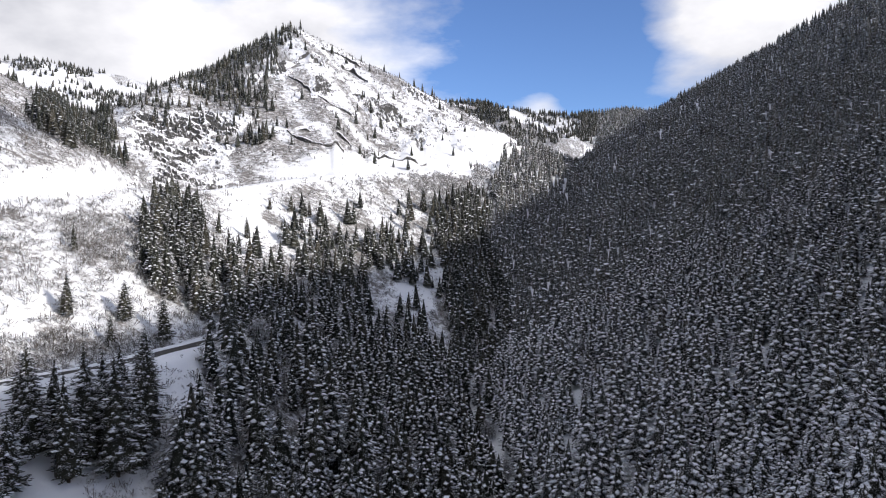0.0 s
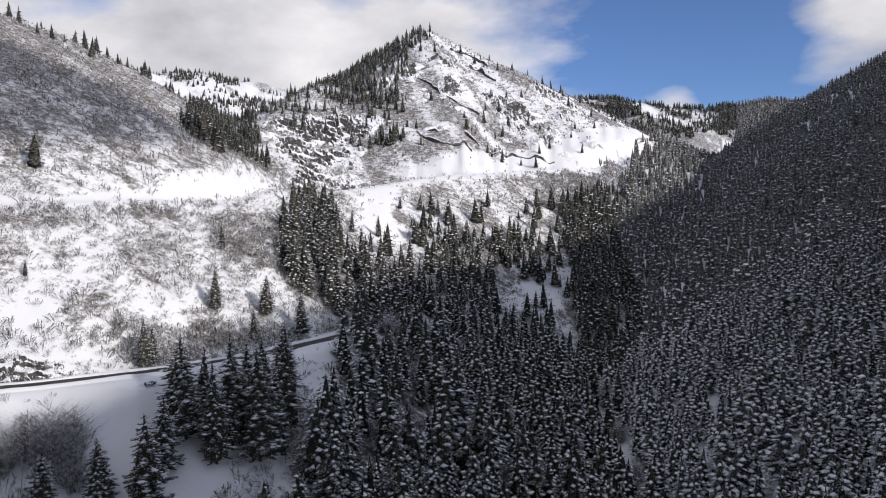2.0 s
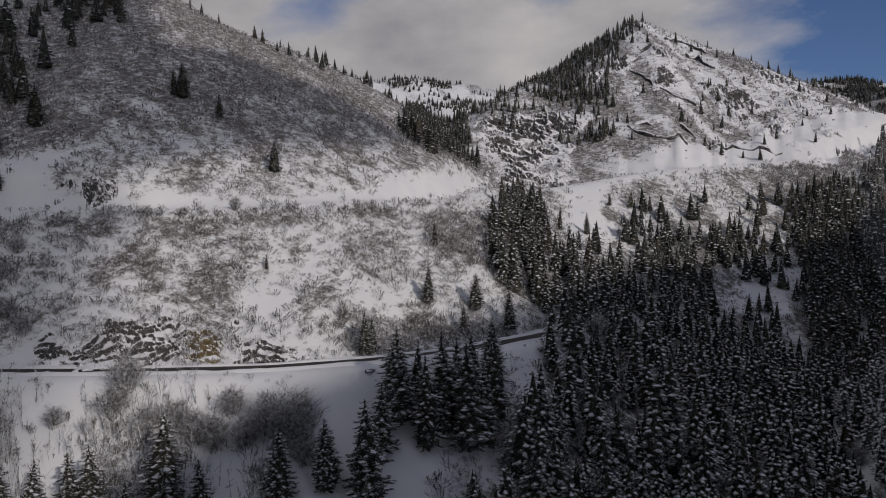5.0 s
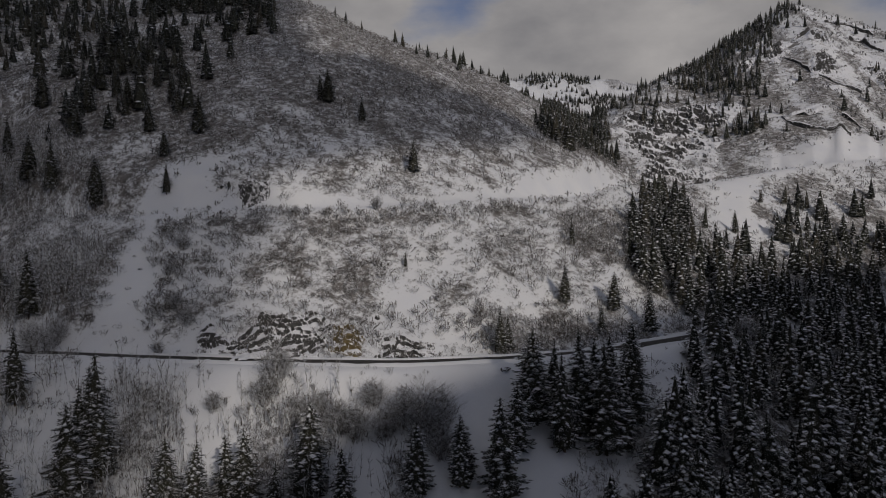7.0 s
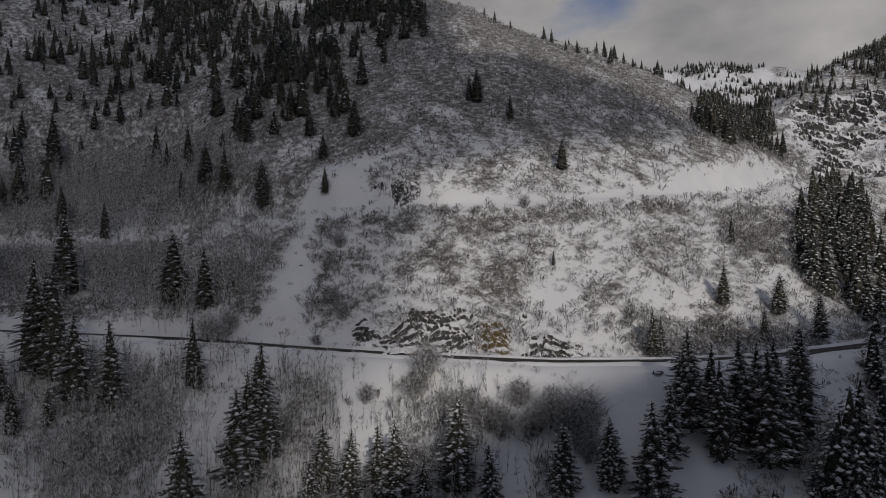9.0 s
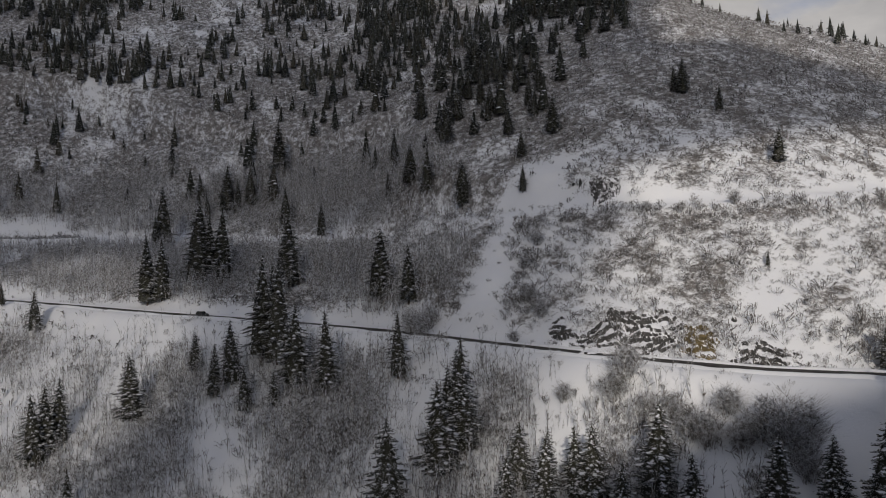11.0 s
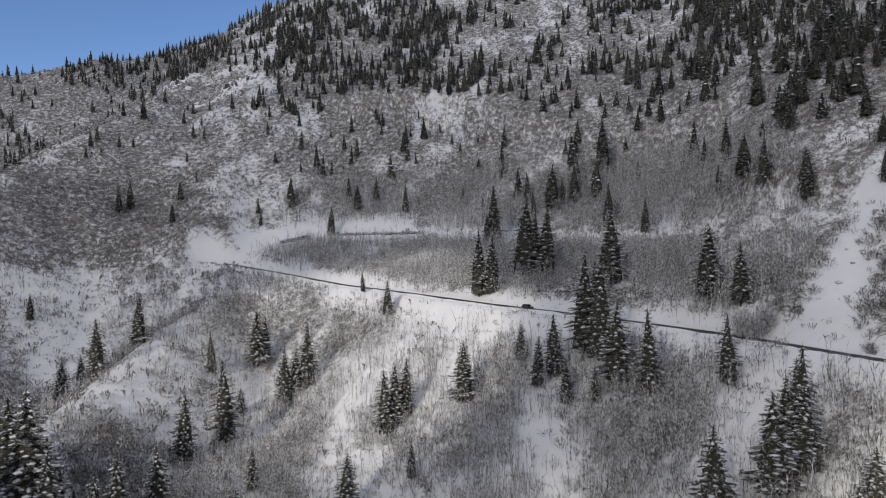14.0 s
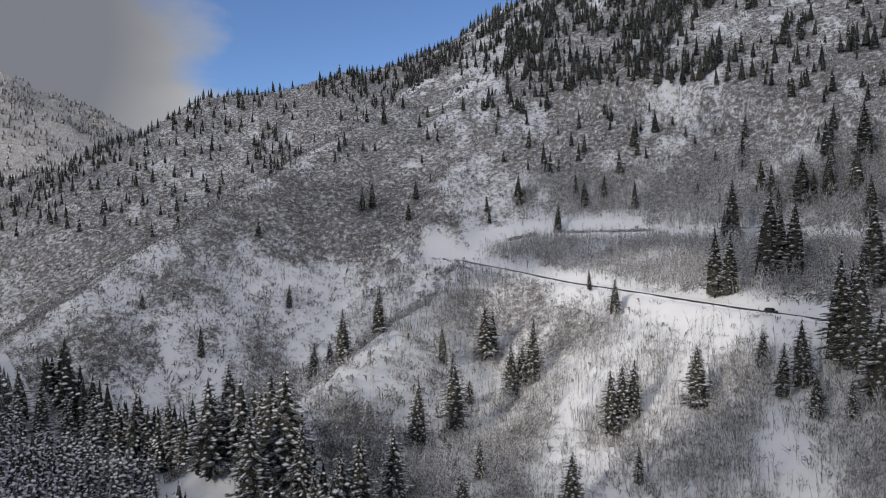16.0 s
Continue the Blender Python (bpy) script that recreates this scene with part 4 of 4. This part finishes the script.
BARE = [make_bare_tree(500 + k, s, SCRUB if k % 2 else ASPEN) for k, s in enumerate((0.75, 0.95))] + [make_thicket(560 + k, ASPEN) for k in range(3)]
BARE_SPOTS = [(38.5, 142, 13), (37.3, 145, 10), (40, 145, 9), (49.8, 160, 9), (50.6, 157, 8), (45, 146, 8), (42.5, 150, 7), (46.5, 150, 7), (48.4, 151, 7),
              (52.5, 154, 6), (43.8, 144, 8), (41.6, 143, 7), (47.3, 143, 7), (65.6, 205, 8), (66.4, 212, 9), (64.8, 216, 8), (56.2, 199, 6), (58.3, 192, 4), (57, 206, 6), (37.2, 139, 8),
              (12.4, 232, 9), (8.6, 262, 8), (14.2, 214, 9), (4, 300, 8), (-4.6, 222, 8), (-3.4, 256, 8), (10.2, 205, 8), (57.4, 222, 5), (56.4, 232, 6), (61, 160, 6), (54.5, 160, 5), (44.5, 236, 4), (46, 236, 4), (42, 238, 5), (48.2, 238, 4), (50, 240, 4)]
for az, dist, tallness in BARE_SPOTS:
    x, y, z = on_land(az, dist)
    kind = turn.choice(BARE[2:]) if tallness > 6.5 else turn.choice(BARE)
    kind.scale = (tallness * 1.1, tallness * 1.1, tallness)
    copy_thing(kind, pose(x, y, z, 0, 0, turn.uniform(0, 360)))
for kind in BARE:
    for ob in (*kind.children, kind):
        bpy.data.objects.remove(ob)


# ---- rock ----
def rock(name, lo, hi):
    m, t, b = material(name, 0.85, 0.2)
    c = ramp(t, noise_node(t, 0.8, 6, 0.65), (0.3, lo), (0.7, hi))
    snow = math_node(t, "ADD", math_node(t, "MULTIPLY", up_facing(t), 1.0), math_node(t, "MULTIPLY", noise_node(t, 0.7, 4), 0.7))
    cover = math_node(t, "MULTIPLY", math_node(t, "SUBTRACT", snow, 0.68), 7.0, True)
    t.links.new(mix(t, cover, c, (0.83, 0.84, 0.87)), b.inputs["Base Color"])
    bump(t, b, noise_node(t, 2.0, 6), 0.8, 0.3)
    return m


GREY_ROCK = rock("grey_rock", (0.028, 0.028, 0.028), (0.10, 0.098, 0.095))
OCHRE_ROCK = rock("ochre_rock", (0.06, 0.048, 0.026), (0.22, 0.17, 0.085))


def rock_face(label, az0, az1, d0, d1, step, cell, dip, seed, mat, bare=0.0):
    """A patch of slope broken into rough strata: flat snowy treads over steep bare risers."""
    mid = radians((az0 + az1) / 2)
    n = int((az1 - az0) * math.pi / 180 * d1 / cell)
    m = int((d1 - d0) / cell)
    A, R = np.meshgrid(np.radians(np.linspace(az0, az1, n)), np.linspace(d0, d1, m))
    A = A + 0.6 * cell / d1 * fbm(R * 9 + 7, A * 900, 5, 2, seed + 5)
    x, y = -np.sin(A) * R, np.cos(A) * R
    z = land(x, y)
    u, w = np.linspace(-1, 1, n)[None], np.linspace(-1, 1, m)[:, None]
    mask = smooth(0, 0.55, 1 - np.maximum(np.abs(u), np.abs(w)) + 0.75 * fbm(x, y, 0.35 * (d1 - d0), 3, seed))
    lateral = x * math.cos(mid) + y * math.sin(mid)
    q = (z + dip * lateral + step * 2.4 * fbm(x, y, step * 8, 4, seed + 1, 0.6)) / step
    fr = q - np.floor(q)
    stair = smooth(0.43, 0.57, fr) - fr
    broken = smooth(-0.25 - bare, 0.2 - bare, fbm(x, y, step * 4.5, 3, seed + 2))
    lump = 0.22 * step * fbm(x, y, step * 1.3, 3, seed + 3)
    shown = mask * broken
    h = z + mask * (step * stair * broken * 1.25 + lump + 0.3 * step) + 0.5 - 2.2 * (1 - smooth(0, 0.35, shown))
    i, j = np.meshgrid(np.arange(m - 1) * n, np.arange(n - 1), indexing="ij")
    f = np.stack([i + j, i + j + 1, i + j + n + 1, i + j + n], -1).reshape(-1, 4)
    v = np.stack([x, y, h], -1).reshape(-1, 3)
    f = f[shown.ravel()[f].max(1) > 0.02]
    level = np.floor(q).ravel()[f[:, 0]]
    root = tagged(new("rock_outcrop"), label, "rock", "rock outcrops")
    for k in np.unique(level):
        for g in pieces(f[level == k]):
            used, flat = np.unique(g, return_inverse=True)
            part("ledge", mesh_from("ledge", v[used], flat.reshape(-1, 4), mat), root)
    return root


def pieces(faces):
    """The connected groups of faces, but for crumbs."""
    seen, at = {}, {}
    for i, q in enumerate(faces):
        for c in q:
            at.setdefault(int(c), []).append(i)
    for start in range(len(faces)):
        if start in seen:
            continue
        seen[start], queue, group = True, [start], []
        while queue:
            i = queue.pop()
            group.append(i)
            for c in faces[i]:
                for o in at[int(c)]:
                    if o not in seen:
                        seen[o] = True
                        queue.append(o)
        if len(group) > 14:
            yield faces[group]


rock_face("layered grey rock ledges in the snowy road cut", 44.9, 55.6, 174, 200, 1.25, 0.26, -0.2, 700, GREY_ROCK, 0.35)
rock_face("broken grey rock ledges dusted with snow above the road", 37.5, 42.6, 174, 195, 1.1, 0.26, 0.08, 740, GREY_ROCK, 0.12)
rock_face("ochre rock face showing through the snow", 42.6, 45.9, 179, 191, 1.3, 0.26, 0.1, 760, OCHRE_ROCK, 0.3)
rock_face("low grey rocks in the bank over the upper track", 49.5, 55.5, 256, 268, 0.9, 0.35, 0.05, 780, GREY_ROCK, 0.08)
rock_face("craggy snow-plastered cliff under the peak", 14.5, 24.2, 450, 640, 4.2, 1.3, 0.3, 800, GREY_ROCK, 0.12)
rock_face("dark rock rib along the snow peak", 6, 15, 600, 860, 6, 1.9, -0.55, 850, GREY_ROCK, -0.15)
rock_face("thin rock bands on the open snow face", -5, 8, 600, 900, 6, 2.2, -0.6, 880, GREY_ROCK, -0.22)
def make_rim(label, rows, tall, seed):
    """A broken lip of dark rock along the top edge of a scarp, with a snowy crown. Over the bare scarp its dark colour
    stands in for shade.
    """
    p = polar(rows)
    gap = np.hypot(*np.diff(p[:, :2], axis=0).T)
    at = np.concatenate([[0], np.cumsum(gap)])
    u = np.arange(0, at[-1], 1.4)
    x, y = np.interp(u, at, p[:, 0]), np.interp(u, at, p[:, 1])
    x, y = x + 2.2 * fbm(u, u * 0, 11, 3, seed), y + 3.0 * fbm(u, u * 0 + 5, 13, 3, seed + 1)
    far_off = np.hypot(x, y)
    ux, uy = x / far_off, y / far_off
    h = tall * np.clip(0.75 + 0.9 * fbm(u, u * 0, 8, 4, seed + 2), 0.12, 1.6)
    base = land(x, y)
    rows = [(-0.9, -1.2), (-0.5, 0.35), (-0.9, 0.72), (0.1, 1.0), (2.2, 0.95), (4.5, -0.6)]
    v = np.stack([np.stack([x + ux * o + 0.35 * fbm(u, u * 0 + k, 4, 2, seed + 7), y + uy * o, base + h * q], -1) for k, (o, q) in enumerate(rows)], 1)
    n, k = v.shape[:2]
    i, j = np.meshgrid(np.arange(n - 1) * k, np.arange(k - 1), indexing="ij")
    f = np.stack([i + j, i + j + 1, i + j + k + 1, i + j + k], -1).reshape(-1, 4)
    return tagged(new("rock_outcrop", mesh_from("rock_outcrop", v.reshape(-1, 3), f, GREY_ROCK)), label, "rock", "rock outcrops")


# the next two put the shade under a snow and soil edge into dark strips
make_rim("thin dark strip for the shaded snow and soil lip over the bare snow scarp", [(12, 598, 0), (10.6, 578, 0), (9.2, 573, 0), (7.6, 578, 0)], 3.2, 610)
make_rim("thin dark strip for the shaded snow and soil lip over the bare snow scarp", [(8.2, 602, 0), (7, 595, 0), (5.6, 604, 0), (4.5, 618, 0), (3, 614, 0), (1.1, 619, 0)], 2.8, 620)
make_rim("dark rock band across the snow face", [(7.8, 811, 0), (6.9, 818, 0), (5.8, 792, 0)], 5.0, 630)
make_rim("long dark rock band slanting down the snow face", [(11.8, 726, 0), (10.2, 697, 0), (8.6, 681, 0), (6.9, 675, 0)], 2.6, 640)
make_rim("dark rock band under the summit snow", [(9.3, 851, 0), (7.8, 865, 0), (6.4, 844, 0)], 3.0, 650)
rock_face("small rocks on the mountain shoulder", 102, 110, 620, 800, 6, 2.0, 0.3, 920, GREY_ROCK, -0.2)


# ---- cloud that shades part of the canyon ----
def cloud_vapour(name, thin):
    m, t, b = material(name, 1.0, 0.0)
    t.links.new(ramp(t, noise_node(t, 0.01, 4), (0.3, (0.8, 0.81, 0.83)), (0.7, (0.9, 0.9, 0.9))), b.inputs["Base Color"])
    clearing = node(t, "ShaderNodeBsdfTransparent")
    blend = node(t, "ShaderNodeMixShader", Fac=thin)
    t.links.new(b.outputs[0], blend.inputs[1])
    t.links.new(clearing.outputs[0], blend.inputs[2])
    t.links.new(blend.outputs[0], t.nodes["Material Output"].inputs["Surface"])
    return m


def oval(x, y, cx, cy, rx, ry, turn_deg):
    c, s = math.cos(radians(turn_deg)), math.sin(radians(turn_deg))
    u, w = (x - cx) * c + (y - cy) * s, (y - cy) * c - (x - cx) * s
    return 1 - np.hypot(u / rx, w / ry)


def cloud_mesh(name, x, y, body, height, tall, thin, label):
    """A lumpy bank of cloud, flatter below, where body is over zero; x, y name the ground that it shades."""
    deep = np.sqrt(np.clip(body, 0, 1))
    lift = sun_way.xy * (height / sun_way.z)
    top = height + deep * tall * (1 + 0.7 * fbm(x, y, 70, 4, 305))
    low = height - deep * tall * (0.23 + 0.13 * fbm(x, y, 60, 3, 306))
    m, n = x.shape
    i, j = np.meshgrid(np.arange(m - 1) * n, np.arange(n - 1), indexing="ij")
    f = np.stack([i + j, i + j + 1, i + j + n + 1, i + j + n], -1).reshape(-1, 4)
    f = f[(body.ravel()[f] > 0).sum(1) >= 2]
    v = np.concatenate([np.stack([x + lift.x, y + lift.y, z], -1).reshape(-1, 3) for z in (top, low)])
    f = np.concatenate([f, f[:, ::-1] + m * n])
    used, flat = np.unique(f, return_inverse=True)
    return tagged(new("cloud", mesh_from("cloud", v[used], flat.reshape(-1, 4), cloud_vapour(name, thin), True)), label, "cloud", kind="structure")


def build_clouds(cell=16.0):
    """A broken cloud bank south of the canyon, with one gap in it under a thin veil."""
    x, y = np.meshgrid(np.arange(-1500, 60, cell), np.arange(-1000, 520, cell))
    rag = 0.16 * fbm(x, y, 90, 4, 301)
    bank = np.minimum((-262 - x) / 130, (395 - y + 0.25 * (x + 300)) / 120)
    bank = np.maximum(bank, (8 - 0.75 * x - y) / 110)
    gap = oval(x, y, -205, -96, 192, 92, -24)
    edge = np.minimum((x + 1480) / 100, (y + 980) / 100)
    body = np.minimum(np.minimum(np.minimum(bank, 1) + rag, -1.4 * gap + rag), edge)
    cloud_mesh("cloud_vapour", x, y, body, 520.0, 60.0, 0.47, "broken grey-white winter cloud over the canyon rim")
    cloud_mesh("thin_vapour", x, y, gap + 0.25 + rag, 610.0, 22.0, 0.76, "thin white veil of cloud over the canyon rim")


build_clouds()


# ---- creek ----
def water():
    m, t, b = material("creek_water", 0.12, 0.5)
    c = ramp(t, noise_node(t, 0.6, 4), (0.35, (0.012, 0.014, 0.015)), (0.65, (0.04, 0.042, 0.042)))
    t.links.new(c, b.inputs["Base Color"])
    bump(t, b, noise_node(t, 1.6, 4), 0.25, 0.1)
    return m


def build_creek():
    p, nrm = strip(CREEK)
    open_water = bearing(p[:, 0], p[:, 1]) < 112
    p, nrm = p[open_water], nrm[open_water]
    w = 0.9 + 0.7 * fbm(p[:, 0], p[:, 1], 18, 2, 90)[:, None]
    z = land(p[:, 0], p[:, 1])[:, None] + 0.35
    v = np.stack([np.concatenate([p[:, :2] + nrm * w * s, z], 1) for s in (-1, -0.3, 0.3, 1)], 1)
    n, k = v.shape[:2]
    i, j = np.meshgrid(np.arange(n - 1) * k, np.arange(k - 1), indexing="ij")
    f = np.stack([i + j, i + j + 1, i + j + k + 1, i + j + k], -1).reshape(-1, 4)
    return tagged(new("creek", mesh_from("creek", v.reshape(-1, 3), f, water(), True)), "dark narrow creek between snowy banks", "creek", kind="structure")


creek = build_creek()


# ---- vehicle ----
def paint(name, colour, rough=0.35, metal=0.0):
    m, t, b = material(name, rough, 0.5)
    c = ramp(t, noise_node(t, 6, 3), (0.3, tuple(v * 0.85 for v in colour)), (0.7, colour))
    t.links.new(c, b.inputs["Base Color"])
    b.inputs["Metallic"].default_value = metal
    return m


def box_mesh(name, x0, x1, y0, y1, z0, z1, mat, taper=0.0, bevel=0.06):
    bm = bmesh.new()
    bmesh.ops.create_cube(bm, size=1)
    for v in bm.verts:
        top = v.co.z > 0
        k = taper if top else 0
        v.co = Vector((x0 + k + (v.co.x + 0.5) * (x1 - x0 - 2 * k), y0 + k * 0.4 + (v.co.y + 0.5) * (y1 - y0 - 0.8 * k), z0 + (v.co.z + 0.5) * (z1 - z0)))
    bmesh.ops.bevel(bm, geom=bm.edges[:], offset=bevel, segments=2, affect="EDGES")
    me = bpy.data.meshes.new(name)
    bm.to_mesh(me)
    bm.free()
    me.materials.append(mat)
    return me


def wheel_mesh(name, r, w, mat):
    bm = bmesh.new()
    bmesh.ops.create_cone(bm, cap_ends=True, segments=18, radius1=r, radius2=r, depth=w, matrix=pose(0, 0, 0, 90))
    bmesh.ops.bevel(bm, geom=[e for e in bm.edges if e.calc_face_angle(0) > 1], offset=0.04, segments=2, affect="EDGES")
    me = bpy.data.meshes.new(name)
    bm.to_mesh(me)
    bm.free()
    me.materials.append(mat)
    return me


def make_suv():
    root = tagged(new("car"), "dark sport utility vehicle on the ploughed road", "car")
    dark, glass, rubber, alloy = paint("dark_paint", (0.02, 0.022, 0.025)), paint("car_glass", (0.01, 0.012, 0.014), 0.08), paint("rubber", (0.02, 0.02, 0.02), 0.8), paint("alloy", (0.4, 0.4, 0.42), 0.35, 1.0)
    lamp = paint("lamp_lens", (0.5, 0.5, 0.48), 0.15)
    body = part("body", box_mesh("body", -2.35, 2.35, -0.93, 0.93, 0.38, 1.05, dark, 0.08, 0.12), root)
    part("cabin", box_mesh("cabin", -2.1, 1.15, -0.86, 0.86, 1.0, 1.72, glass, 0.32, 0.08), root, "tinted window glass")
    part("roof", box_mesh("roof", -1.75, 0.8, -0.72, 0.72, 1.69, 1.78, dark, 0.05, 0.03), root)
    for y in (-0.65, 0.65):
        part("headlight", box_mesh("headlight", 2.28, 2.38, y - 0.2, y + 0.2, 0.72, 0.88, lamp, 0, 0.02), body)
    tyre, rim = wheel_mesh("tyre", 0.37, 0.24, rubber), wheel_mesh("rim", 0.23, 0.26, alloy)
    for x in (-1.45, 1.45):
        for y in (-0.84, 0.84):
            t = part("tyre", tyre, root)
            t.location = (x, y, 0.37)
            part("rim", rim, t)
    return root


suv = make_suv()
p, nrm = strip(ROAD)
cx, cy, _ = on_land(82.0, 270)
k = int(np.argmin(np.hypot(p[:, 0] - cx, p[:, 1] - cy)))
suv.matrix_basis = pose(p[k, 0] + nrm[k, 0] * 1.5, p[k, 1] + nrm[k, 1] * 1.5, p[k, 2] + 0.22, 0, 0, math.degrees(math.atan2(-nrm[k, 0], nrm[k, 1])) + 180)


# ---- rail and stones ----
def make_hedge(az0, az1, back, tall):
    """A row of dark bushes along the edge of the upper track."""
    bearings = [105.4, 103.5, 98.4, 90, 80]
    reach = [450, 456, 460, 440, 390]
    n = int(abs(az1 - az0) * 5) + 2
    spots = []
    for i in range(n):
        az = az0 + (az1 - az0) * i / (n - 1)
        spots.append(on_land(az, float(np.interp(-az, [-q for q in bearings], reach)) - back + turn.uniform(-1, 1)))
    spots = np.array(spots)
    size = np.array([tall * turn.uniform(0.7, 1.2) for _ in spots])
    v, f, _ = stamped([bush_template(600 + s, 24, 110, 0.035, 0.9) for s in range(3)], spots, size, size, 31)
    return tagged(new("hedge", mesh_from("hedge", v, f, SCRUB)), "dark leafless hedge along the snowy upper track", "hedge", "hedges by the track")


make_hedge(90.5, 97.6, 3, 2.3)
make_hedge(99.2, 101.2, 4, 2.8)


def make_boulder(az, dist, size, seed):
    bm = bmesh.new()
    bmesh.ops.create_icosphere(bm, subdivisions=3, radius=0.5)
    for v in bm.verts:
        q = v.co * 2.2 + Vector((seed, seed * 0.7, 0))
        v.co = Vector((v.co.x * 1.3, v.co.y, v.co.z * 0.8)) * (1 + 0.45 * noise.noise(q) + 0.2 * noise.noise(q * 3)) * size
    me = bpy.data.meshes.new("boulder")
    bm.to_mesh(me)
    bm.free()
    me.materials.append(GREY_ROCK)
    ob = tagged(new("boulder", me), "dark boulder poking out of the snow", "rock", "boulders in the snow")
    x, y, z = on_land(az, dist)
    ob.matrix_basis = pose(x, y, z + size * 0.1, 0, 0, seed * 50)


for k, (az, dist, size) in enumerate([(32, 158, 1.6), (106.2, 446, 2.4), (58.6, 240, 1.2), (59.4, 228, 1.0), (60.2, 220, 1.4), (58, 250, 1.2), (48, 171, 1.0), (37.6, 181, 1.2), (61, 205, 0.9)]):
    make_boulder(az, dist, size, k + 1)
